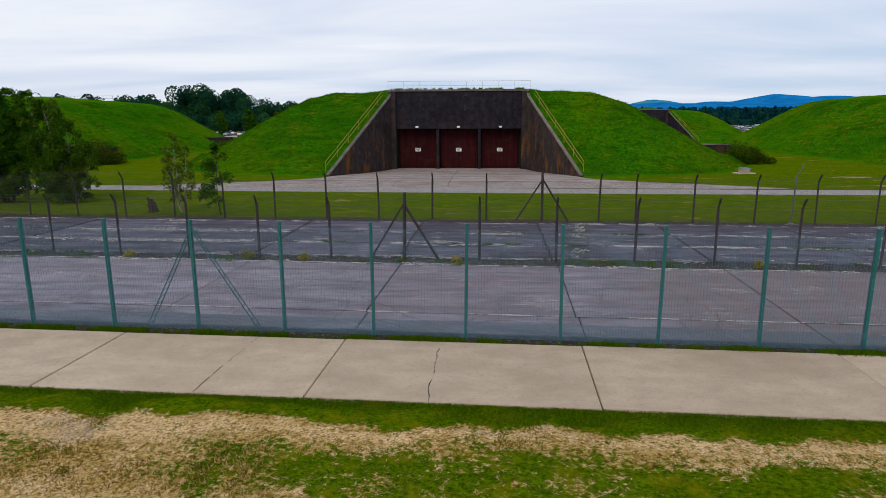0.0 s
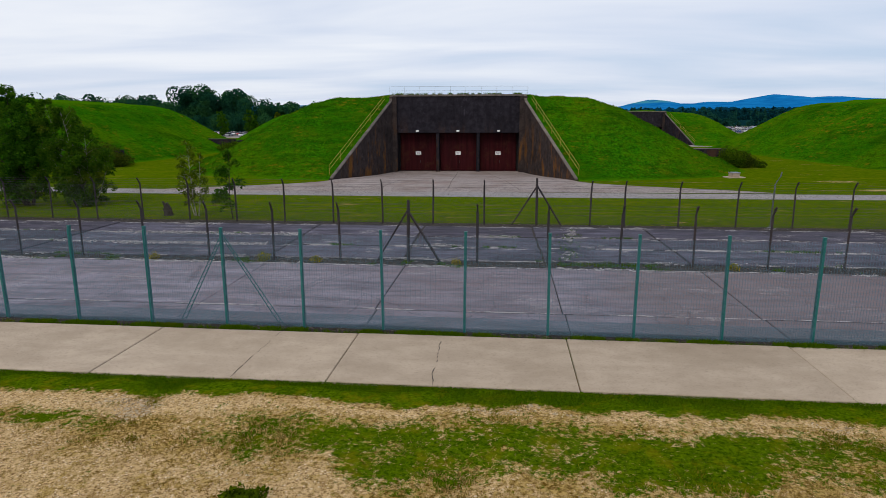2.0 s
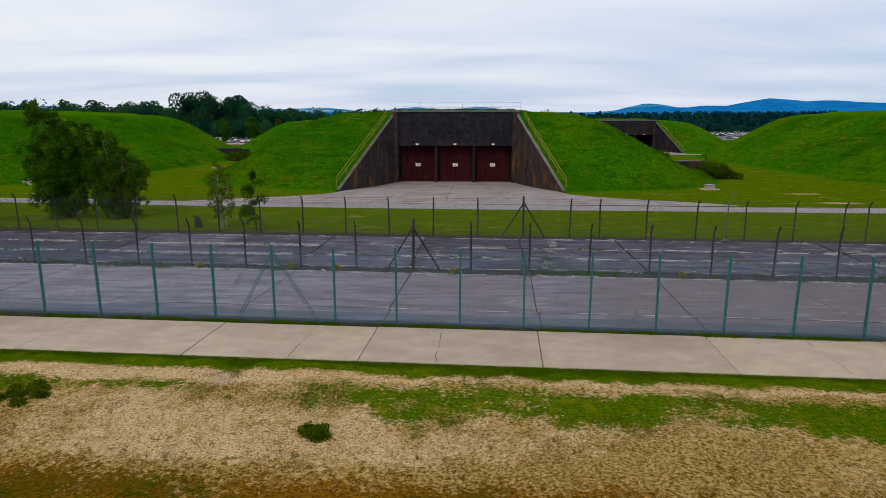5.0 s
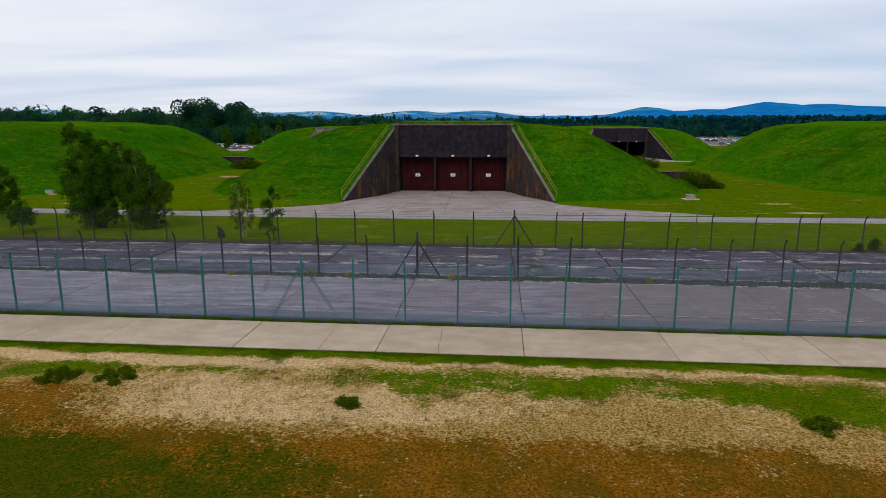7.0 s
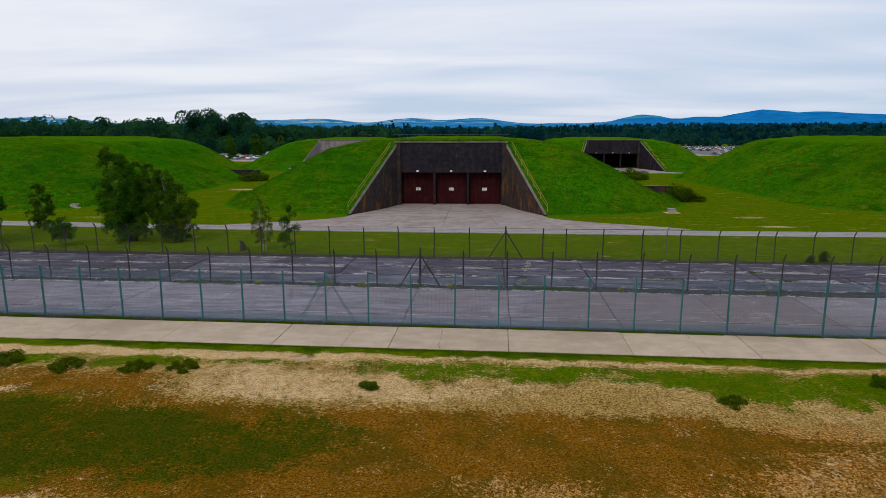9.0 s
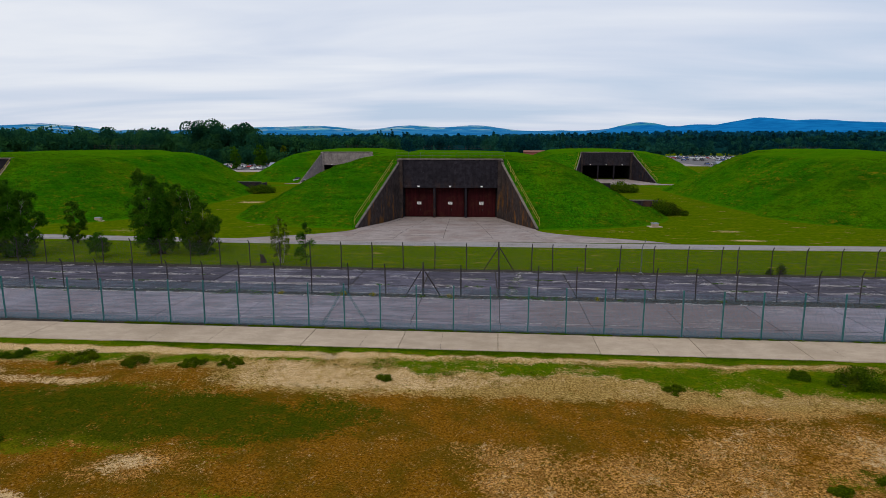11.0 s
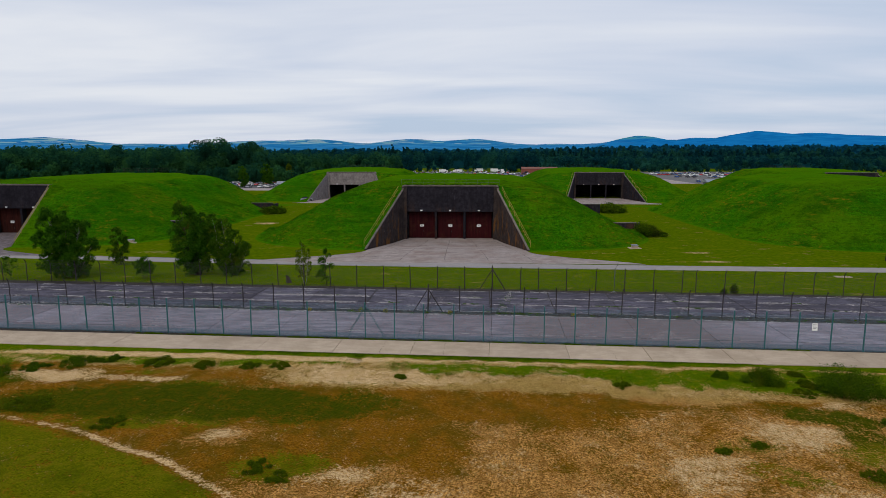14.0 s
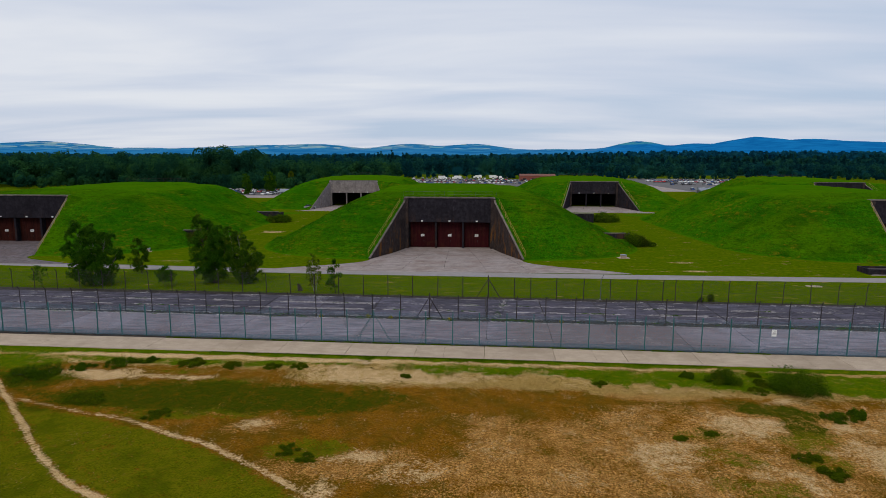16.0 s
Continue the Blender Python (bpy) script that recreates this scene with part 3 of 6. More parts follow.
def trail(x, y):
    """Nearness (0 to 1) to the two trodden trails on the heath."""
    wander = 0.25 * nz(x, y, 0.3, 21.0)
    a = 1 - min(1.0, abs(y - curve_y(x) + wander) / (0.22 + 0.008 * (x + 34))) if -34 < x < -6 else 0.0
    a *= 0.55 + 0.45 * smooth_step(x, -24, -19) + 0.3 * nz(x, y, 0.5, 23.0)
    straight = 1.95 - 0.99 * (x + 33.0) + 0.042 * max(x + 24.0, 0.0) ** 2
    b = 1 - min(1.0, abs(y - straight + wander) / 0.38) if -42 < x < -10 else 0.0
    return max(a, 1.25 * b)


def bump(v, a, b, soft=0.4):
    """1 between a and b, falling off outside."""
    return smooth_step(v, a - soft, a + soft) * (1 - smooth_step(v, b - soft, b + soft))


def cover(x, y):
    """Amounts of sand, straw, lush grass and mown lawn on the ground at a place."""
    if y > back_line(x):
        bare = max(a * min(1.0, 1.5 * ellipse(x, y, cx, cy, rx * 1.3, ry * 1.3)) for cx, cy, rx, ry, a in LAWN_BARE)
        return 0.72 * bare, 0.1, 0.30, 1.0 - 0.60 * bare
    if y > green_line(x) - 0.2:
        return 0.0, 0.0, 0.15, 0.0
    d = path_near(x) - y
    if d < 0:
        return 0.2, 0.2, 0.7 + 0.9 * nz(x, y, 0.5, 5.0), 0.0
    w = 0.45 * nz(x, y, 0.30, 3.0) + 0.25 * nz(x, y, 0.9, 8.0)
    e = d + 0.55 * nz(x, y, 0.35, 41.0) + 0.3 * nz(x, y, 1.1, 43.0)
    wx, wy = x + 1.6 * nz(x, y, 0.22, 31.0), y + 0.9 * nz(x, y, 0.3, 33.0)
    sand, straw, lush = 0.02 + 0.2 * w, 0.12 + 0.5 * w, 0.02 + 0.25 * w
    # verge, trodden line, green mat and open sand, going away from the path
    left, right = smooth_step(-x, 3.0, 7.0), smooth_step(x, 7.0, 12.0)
    far_left = smooth_step(-x, 33.0, 37.0)
    verge = 1.0 - smooth_step(e, 0.75, 1.30 + 1.8 * far_left)
    line = bump(e, 1.15, 1.55 + 0.75 * left, 0.22) * (1 - 0.65 * smooth_step(x, 16, 26)) * (1 - 0.6 * far_left)
    mat_end = 3.8 - 0.9 * left * (1 - smooth_step(-x, 12.0, 17.0)) + 1.5 * right + 0.6 * smooth_step(x, 20, 27)
    mat_end += 1.1 * (1 - 0.7 * left) * nz(x, 0.12 * y, 0.85, 51.0) + 0.5 * nz(x, 0.2 * y, 2.1, 52.0)
    mat = bump(e, 1.75 + 0.45 * left, mat_end, 0.28 + 0.3 * (1 - left))
    lush = max(lush, 1.05 * verge, mat * (0.66 + 0.18 * right + 1.1 * w - 0.30 * bump(x, -8.5, -4.5, 1.2)))
    sand = max(sand, line * 0.80, (1 - right) * bump(e, 0.9, mat_end + 0.8, 0.5) * (0.40 + 0.5 * w - 0.25 * smooth_step(-x, 11, 15)))
    open_end = 6.6 - 0.8 * smooth_step(x, -3.0, 3.0)
    sand = max(sand, bump(e, mat_end, open_end, 0.6) * bump(x, -12.3, 5.0, 2.4) * (0.66 + 0.6 * w - 0.34 * smooth_step(x, -2, 3)))
    straw = max(straw, bump(e, 0.6, 7.2, 0.8) * (1.15 - 0.45 * smooth_step(e, 4, 6)) * (1 - 0.75 * smooth_step(-x, 10.5, 14.5) * smooth_step(e, 3.2, 4.4)))
    sand = max(sand, bump(e, mat_end, 6.6, 0.5) * bump(x, 8.0, 24.0, 2.0) * (0.30 + 0.6 * w))
    # brown moss, then dry straw, further out
    dry = smooth_step(x - 0.4 * min(0.0, y + 4.0) * 0.5, -4.0, 3.5) * (1 - smooth_step(y, -0.5, 2.2 + 2.5 * smooth_step(x, 9, 14)))
    straw = max(straw, dry * (0.58 + 0.7 * w))
    sand = max(sand, dry * (0.06 + 0.16 * smooth_step(x, 9, 15) + 0.9 * w))
    for cx, cy, rx, ry in BROWN_PATCHES:
        q = min(1.0, 1.8 * ellipse(wx, wy, cx, cy, rx, ry))
        straw, sand = straw * (1 - 0.65 * q), sand * (1 - 0.6 * q)
    for k, patches in enumerate((SAND_PATCHES, STRAW_PATCHES, LUSH_PATCHES)):
        for cx, cy, rx, ry, turn, amount in patches:
            q = ellipse(wx, wy, cx, cy, rx, ry, turn)
            if q > 0:
                v = amount * min(1.0, 2.2 * q) + w * 0.4
                if k == 0:
                    sand, lush = max(sand, v), lush * (1 - 0.7 * min(1.0, 2 * q))
                elif k == 1:
                    straw = max(straw, v)
                else:
                    lush, sand = max(lush, v), sand * (1 - 0.75 * min(1.0, 2 * q))
    south = curve_y(x) + 0.3 - y
    if x < -5 and south > 0:
        lush = max(lush, (0.80 + 0.5 * w) * smooth_step(south, 0.0, 1.4) * (1 - smooth_step(x, -10, -5)))
        sand = sand * 0.4 + (0.35 + w) * bump(x, -26, -18, 3.0) * bump(y, -12, -3, 2.0) * (0.5 + nz(x, y, 0.4, 47.0))
    if y < -15:
        lush = max(lush, (0.45 + w) * smooth_step(-y, 15, 22))
    tr = max(0.0, trail(x, y))
    if tr > 0:
        sand, lush = max(sand, tr * 0.95), lush * (1 - min(1.0, tr * 1.3)) ** 2
    return sand, straw, lush, 0.0


LAWN_BARE = ((-44.5, 101.3, 3.6, 2.4, 1.0), (-48.9, 60.4, 4.2, 1.6, 0.75), (21.8, 62.4, 4.0, 1.2, 0.7), (37.0, 63.7, 3.4, 1.5, 0.85), (36.5, 55.5, 3.6, 0.9, 1.0), (40.2, 56.2, 1.8, 0.9, 0.7), (31.2, 55.3, 2.4, 0.8, 0.8), (-30.0, 63.0, 2.6, 1.0, 0.5))
SAND_PATCHES = (
    (-29.4, 6.2, 4.6, 1.5, 0.05, 0.74), (-22.5, 5.9, 4.6, 0.7, 0.0, 0.52), (-17.0, -0.3, 1.7, 0.7, 0.2, 0.46), (-12.9, -2.3, 1.6, 0.9, 0.1, 0.50), (-6.5, -6.5, 2.2, 1.2, 0.1, 0.46), (-2.2, -8.0, 2.8, 1.3, 0.1, 0.38),
    (19.6, -1.4, 3.1, 2.1, 0.1, 0.58), (13.9, -5.5, 3.8, 1.9, 0.0, 0.50), (24.2, 3.0, 1.9, 0.7, 0.1, 0.52), (25.2, -1.4, 1.7, 1.1, 0.0, 0.55), (23.6, -4.4, 2.5, 1.6, 0.0, 0.55), (26.5, -6.5, 3.5, 2.4, 0.0, 0.5),
    (-7.4, -11.2, 2.0, 2.4, -0.8, 0.5), (-35.0, 9.6, 4.0, 0.7, 0.0, 0.5))
STRAW_PATCHES = ((-12.5, -2.5, 3.0, 1.6, 0.1, 0.40), (-6.0, -7.5, 5.0, 2.0, 0.1, 0.5), (-16.0, 0.0, 4.0, 1.2, 0.1, 0.4), (22.0, -1.0, 9.0, 4.0, 0.1, 0.7), (14.4, 4.2, 4.6, 1.4, -0.05, 0.85), (3.8, -7.6, 5.5, 2.2, 0.0, 0.75), (10.0, -4.0, 6.0, 2.6, 0.0, 0.6))
BROWN_PATCHES = ((1.9, 1.3, 4.2, 2.1), (6.8, 1.0, 3.2, 2.1), (-2.5, -4.0, 4.6, 3.0))
LUSH_PATCHES = (
    (-16.5, 1.9, 13.0, 3.2, 0.0, 0.80), (-24.0, -0.8, 5.0, 1.6, -0.3, 0.45), (-26.0, 1.2, 5.5, 1.2, -0.2, 0.70), (-19.8, -1.2, 2.6, 0.9, -0.1, 0.62), (-8.8, -5.6, 2.8, 1.5, 0.2, 0.62), (-13.5, 0.6, 3.4, 1.2, 0.0, 0.55),
    (22.6, 1.5, 3.6, 1.6, -0.35, 0.72), (23.2, -1.7, 1.5, 2.4, 0.1, 0.62), (23.5, 7.0, 8.0, 2.4, -0.05, 0.85), (16.6, -2.4, 1.8, 1.1, 0.0, 0.52), (16.3, -5.8, 2.0, 1.2, 0.0, 0.46), (21.8, -3.4, 2.4, 1.6, 0.0, 0.48), (20.9, -5.8, 1.8, 1.1, 0.0, 0.55),
    (16.6, -9.2, 2.6, 1.4, 0.0, 0.45), (-34.5, 5.0, 5.0, 2.2, 0.0, 0.8), (-38.0, 9.0, 5.0, 2.4, 0.0, 0.75), (-31.0, 2.2, 4.0, 1.0, -0.5, 0.5), (-22.0, 7.4, 3.0, 0.6, 0.0, 0.35))


def axis_steps(stops):
    out = []
    for (a, step), (b, _) in zip(stops, stops[1:]):
        n = max(1, round((b - a) / step))
        out += [a + (b - a) * k / n for k in range(n)]
    return out + [stops[-1][0]]


def ground():
    xs = axis_steps(((-5000, 900), (-1400, 200), (-400, 40), (-130, 4), (-60, 0.9), (-44, 0.3), (40, 0.9), (60, 4), (130, 40), (400, 200), (1400, 900), (5000, 1)))
    ys = axis_steps(((-1500, 300), (-300, 50), (-60, 3), (-24, 0.5), (-13, 0.25), (16.6, 0.9), (34, 0.5), (38, 1.0), (66, 2), (106, 3), (150, 10), (300, 40), (800, 200), (2000, 600), (5000, 1)))
    verts, masks = [], ([], [], [], [])
    for y in ys:
        for x in xs:
            z = -dip(x, y)
            near = -60 < y < 110 and abs(x) < 100
            if y < green_line(x) - 0.5 and near:
                z += 0.05 * nz(x, y, 0.6) + 0.03 * nz(x, y, 2.1)
                d = path_near(x) - y
                z += 0.05 * smooth_step(d, 0.0, 0.5) - 0.03
                z -= 0.06 * trail(x, y)
            z -= 0.09 * smooth_step(y, path_far(x) - 0.15, path_far(x) + 0.25) * (1 - smooth_step(y, back_line(x) - 0.2, back_line(x) + 1.0))
            a = cover(x, y) if near else ((0.2, 0.4, 0.6, 0.0) if y < 20 else (0.0, 0.0, 0.0, 1.0))
            verts.append((x, y, z))
            for m, v in zip(masks, a):
                m.append(v)
    w = len(xs)
    faces = [(j * w + i, j * w + i + 1, (j + 1) * w + i + 1, (j + 1) * w + i) for j in range(len(ys) - 1) for i in range(w - 1)]
    me = raw_mesh("ground", verts, faces, GROUND, True)
    for name, values in zip(("sand", "straw", "lush", "lawn"), masks):
        me.attributes.new(name, "FLOAT", "POINT").data.foreach_set("value", values)
    return tagged(put("ground", me), "heath of sand, moss and grass running into mown lawn", "ground", kind="structure")


ground()


def strip(name, near, far, x0, x1, z, thick, material, label, category, steps=60):
    """A level strip of paving between two lines, with its edges going into the ground."""
    bm = bmesh.new()
    rows = []
    for k in range(steps + 1):
        x = x0 + (x1 - x0) * k / steps
        rows.append([bm.verts.new((x, yy, zz)) for yy, zz in ((near(x), z - thick), (near(x), z), (far(x), z), (far(x), z - thick))])
    for a, b in zip(rows, rows[1:]):
        for k in range(3):
            bm.faces.new((a[k], b[k], b[k + 1], a[k + 1]))
    ob = part(name, bm, material, None)
    return tagged(ob, label, category, kind="structure")


road = strip("road", road_near, lambda x: road_near(x) + 3.4, -160, 160, 0.02, 0.3, ROAD, "pale concrete service road across mown grass", "road", 120)
gravel = strip("gravel_bed", path_far, lambda x: back_line(x) + 0.45, -120, 120, -0.02, 0.2, GRIT, "dark weedy gravel bed under fences and paving", "gravel")

# ---------------------------------------------------------------- shelters
WING_TOP, WING_FOOT = (9.1, -0.4), (13.5, -17.3)
FACE_H, DOOR_H, DOOR_W = 9.55, 5.17, 8.13


def wing_x(y):
    return WING_TOP[0] + (WING_TOP[1] - y) * (WING_FOOT[0] - WING_TOP[0]) / (WING_TOP[1] - WING_FOOT[1])


def wing_z(y):
    """The top of a wing wall."""
    return max(0.12, 8.75 * (1 - (WING_TOP[1] - y) / (WING_TOP[1] - WING_FOOT[1])) + 0.12) if y < WING_TOP[1] - 0.2 else 8.6 + (FACE_H - 8.6) * smooth_step(y, WING_TOP[1] - 0.2, WING_TOP[1] + 0.2)


def mound_z(x, y, seed=0.0):
    """The turf over a shelter: a long flat-topped bank with rounded shoulders."""
    dx, dy = max(abs(x) - 14.3, 0.0), max(-y, y - 53.0, 0.0)
    d = math.hypot(dx, dy)
    c = (dx / d) ** 2 if d > 0 else 0.0
    top = FACE_H + 0.04 - 0.30 * smooth_step(abs(x), 9, 13) + 0.66 * smooth_step(y, 3, 22) * (1 - 0.35 * smooth_step(abs(x), 6, 16))
    r, m = 1.5 + 7.5 * c, 0.585 - 0.035 * c
    z = top - (m * d * d / (2 * r) if d < r else m * r / 2 + m * (d - r))
    z = 0.5 * (z + math.sqrt(z * z + 0.5)) - 0.16 - 0.05 * max(0.0, -z)
    bump = 0.16 * nz(x + seed, y, 0.13, 4.0) + 0.14 * nz(x + seed, y, 0.45, 6.0) + 0.08 * nz(x + seed, y, 1.3, 7.0)
    z += bump * min(1.0, max(0.0, z) / 2.5)
    if abs(x) > 27 and -3.0 < y < 3.6:
        berm = 1.5 * smooth_step(abs(x), 28.0, 30.0) * (1 - smooth_step(abs(x), 34.5, 37.4)) * smooth_step(y, -3.0, 0.6) * (1 - smooth_step(y, 1.6, 3.6))
        z = max(z, berm - 0.12)
    if y < 2.0:
        gap = max(0.0, abs(x) - wing_x(max(min(y, 0.0), WING_FOOT[1])))
        near = 1 - smooth_step(gap, 0.0, 2.2)
        if y < WING_FOOT[1]:
            near *= max(0.0, 1 - (WING_FOOT[1] - y) / 1.0)
        z += (min(wing_z(max(min(y, 0.0), WING_FOOT[1])), top) - 0.02 - z) * near
    return z


def mound_mesh(seed):
    verts, faces = [], []

    def patch(us, vs, place):
        base = len(verts)
        for v in vs:
            for u in us:
                x, y = place(u, v)
                verts.append((x, y, mound_z(x, y, seed)))
        n = len(us)
        for j in range(len(vs) - 1):
            for i in range(n - 1):
                a = base + j * n + i
                faces.append((a, a + 1, a + n + 1, a + n))

    patch([k * 0.75 - 37.5 for k in range(101)], [0.35 + k * 0.75 for k in range(101)], lambda u, v: (u, v))
    for side in (-1, 1):
        us = [k / 36 for k in range(37)][::side]
        patch(us, [-19.6 + k * 0.57 for k in range(36)], lambda u, v: (side * ((wing_x(max(v, WING_FOOT[1])) - 0.10) * (1 - u) + 37.5 * u), v))
    return raw_mesh("mound", verts, faces, MOUND, True)


def wing_mesh(material, side):
    bm = bmesh.new()
    ys = [WING_FOOT[1] + (0.3 - WING_FOOT[1]) * k / 34 for k in range(35)]
    rows = []
    for y in ys:
        x, z = wing_x(y), wing_z(y) - 0.1
        rows.append([bm.verts.new((side * xx, y, zz)) for xx, zz in ((x - 0.40, -0.6), (x - 0.40, z), (x, z), (x, -0.6))])
    for a, b in zip(rows, rows[1:]):
        for k in range(3):
            f = (a[k], b[k], b[k + 1], a[k + 1])
            bm.faces.new(f if side > 0 else f[::-1])
    bm.faces.new(rows[0] if side > 0 else rows[0][::-1])
    bmesh.ops.recalc_face_normals(bm, faces=bm.faces)
    return mesh_of("wing_wall", bm, material)


def wing_coping(side):
    bm = bmesh.new()
    rows = []
    for k in range(35):
        y = WING_FOOT[1] + (0.3 - WING_FOOT[1]) * k / 34
        x, z = wing_x(y), wing_z(y)
        rows.append([bm.verts.new((side * xx, y, zz)) for xx, zz in ((x - 0.43, z - 0.1), (x - 0.43, z + 0.02), (x - 0.08, z + 0.02), (x - 0.08, z - 0.1))])
    for a, b in zip(rows, rows[1:]):
        for k in range(4):
            bm.faces.new((a[k], b[k], b[(k + 1) % 4], a[(k + 1) % 4]))
    bm.faces.new(rows[0]), bm.faces.new(rows[-1])
    bmesh.ops.recalc_face_normals(bm, faces=bm.faces)
    return mesh_of("coping", bm, COPING)


def slope_rail(shelter, side):
    """A yellow handrail of two pipes up the turf beside a wing wall."""
    bm = bmesh.new()
    line = [(side * (wing_x(y) + 0.28), y, mound_z(side * (wing_x(y) + 0.28), y)) for y in [-16.6 + 0.9 * k for k in range(18)]]
    for h in (0.5, 1.0):
        tube(bm, [(x, y, z + h) for x, y, z in line], 0.026, 5)
    rail = part("handrail", bm, YELLOW, shelter, "yellow-painted tubular handrail")
    for k in range(0, 18, 3):
        x, y, z = line[k]
        bm = bmesh.new()
        tube(bm, [(x, y, z - 0.2), (x, y, z + 1.0)], 0.03, 5)
        part("rail_post", bm, YELLOW, rail)


def roof_rail(shelter, y, x0, x1, material, n, thin=0.024):
    bm = bmesh.new()
    zs = [mound_z(x0 + (x1 - x0) * k / n, y) for k in range(n + 1)]
    base = sum(zs) / len(zs)
    for h in (0.55, 1.1):
        tube(bm, [(x0, y, base + h), (x1, y, base + h)], thin, 5)
    rail = part("roof_rail", bm, material, shelter, "thin steel guard rail on the roof edge")
    for k in range(n + 1):
        x = x0 + (x1 - x0) * k / n
        bm = bmesh.new()
        tube(bm, [(x, y, base - 0.3), (x, y, base + 1.1)], thin, 5)
        part("rail_post", bm, material, rail)


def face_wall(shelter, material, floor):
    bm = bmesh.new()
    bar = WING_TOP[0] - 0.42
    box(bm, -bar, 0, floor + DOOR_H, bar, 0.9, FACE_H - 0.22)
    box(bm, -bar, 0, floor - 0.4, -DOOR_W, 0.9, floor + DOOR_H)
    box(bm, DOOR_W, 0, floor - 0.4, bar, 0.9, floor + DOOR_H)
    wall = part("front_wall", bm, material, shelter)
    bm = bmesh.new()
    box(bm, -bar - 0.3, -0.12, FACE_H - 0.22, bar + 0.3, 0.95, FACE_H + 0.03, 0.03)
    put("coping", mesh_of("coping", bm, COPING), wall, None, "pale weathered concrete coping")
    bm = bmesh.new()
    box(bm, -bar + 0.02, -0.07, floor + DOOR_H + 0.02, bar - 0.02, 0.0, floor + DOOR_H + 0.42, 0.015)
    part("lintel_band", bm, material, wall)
    for side in (-1, 1):
        bm = bmesh.new()
        xs = sorted((side * (DOOR_W + 0.02), side * (WING_TOP[0] + 0.02)))
        box(bm, xs[0], -0.52, floor - 0.4, xs[1], -0.002, FACE_H - 0.24, 0.03)
        part("corner_pier", bm, WING if material is FACADE else material, wall, "rust-streaked concrete corner pier")
    for x in (-2.72, 2.72):
        bm = bmesh.new()
        box(bm, x - 0.20, 0.02, floor - 0.3, x + 0.20, 1.14, floor + DOOR_H, 0.03)
        part("pier", bm, material, wall)
    # board marks left by the shuttering
    for z in (6.35, 7.9):
        bm = bmesh.new()
        box(bm, -bar + 0.05, -0.018, z, bar - 0.05, 0.0, z + 0.05)
        part("board_mark", bm, material, wall)
    return wall


def bay_door(shelter, x, floor, paint):
    """One steel door leaf with ribs, a seam and a white notice."""
    bm = bmesh.new()
    box(bm, x - 2.46, 1.15, floor + 0.06, x + 2.46, 1.35, floor + DOOR_H - 0.05, 0.02)
    door = part("door", bm, paint, shelter, "dark red painted steel door")
    for dx in (-2.38, -1.2, 0.0, 1.2, 2.38):
        bm = bmesh.new()
        box(bm, x + dx - 0.05, 1.10, floor + 0.08, x + dx + 0.05, 1.15, floor + DOOR_H - 0.08, 0.008)
        part("rib", bm, paint, door)
    for z in (0.25, 3.1, 4.55):
        bm = bmesh.new()
        box(bm, x - 2.33, 1.115, floor + z, x + 2.33, 1.15, floor + z + 0.09)
        part("rail", bm, paint, door)
    bm = bmesh.new()
    box(bm, x - 0.36, 1.055, floor + 2.22, x + 0.36, 1.098, floor + 2.68, 0.006)
    sign = part("notice", bm, WHITE, door, "white notice plate with illegible dark lines")
    for k in range(3):
        bm = bmesh.new()
        box(bm, x - 0.27 + 0.04 * k, 1.047, floor + 2.57 - 0.12 * k, x + 0.27 - 0.05 * k, 1.054, floor + 2.61 - 0.12 * k)
        put("print_line", mesh_of("print_line", bm, INK), door)
    bm = bmesh.new()
    box(bm, x + 0.2, 1.04, floor + 1.15, x + 0.26, 1.10, floor + 1.45, 0.01)
    put("handle", mesh_of("handle", bm, STEEL), door)
    return door


def bulkhead_lamp(shelter, x, z):
    bm = bmesh.new()
    box(bm, x - 0.20, -0.26, z - 0.10, x + 0.20, -0.09, z + 0.12, 0.04)
    lamp = part("lamp", bm, WHITE, shelter, "white bulkhead lamp")
    bm = bmesh.new()
    box(bm, x - 0.24, -0.12, z + 0.10, x + 0.24, -0.005, z + 0.16)
    part("lamp_bracket", bm, GALV, lamp)


def dark_room(shelter, floor):
    """The bare hall behind open bays: back wall, sides, ceiling and floor."""
    for name, b in (("back_wall", (-8.6, 24, floor, 8.6, 24.4, floor + 6)), ("side_wall", (-9.0, 0.95, floor, -8.6, 24, floor + 6)), ("side_wall", (8.6, 0.95, floor, 9.0, 24, floor + 6)),
                    ("hall_ceiling", (-9, 0.95, floor + 6, 9, 24.4, floor + 6.3)), ("hall_floor", (-9, 0.0, floor - 0.3, 9, 24.4, floor + 0.02))):
        bm = bmesh.new()
        box(bm, *b)
        part(name, bm, BLACK if name != "hall_floor" else YARD, shelter)


def side_exit(shelter, x0, x1, y, z):
    """A low concrete retaining wall of an exit in the turf flank."""
    bm = bmesh.new()
    box(bm, x0, y - 0.25, -0.4, x1, y + 0.25, z, 0.03)
    box(bm, x1 - 0.45, y + 0.25, -0.4, x1, y + 4.5, z - 0.3, 0.03)
    exit_wall = part("exit_wall", bm, FACADE, shelter, "dark low concrete retaining wall of a side exit")
    bm = bmesh.new()
    box(bm, x0 - 0.05, y - 0.32, z, x1 + 0.05, y + 0.32, z + 0.12, 0.02)
    part("coping", bm, COPING, exit_wall)


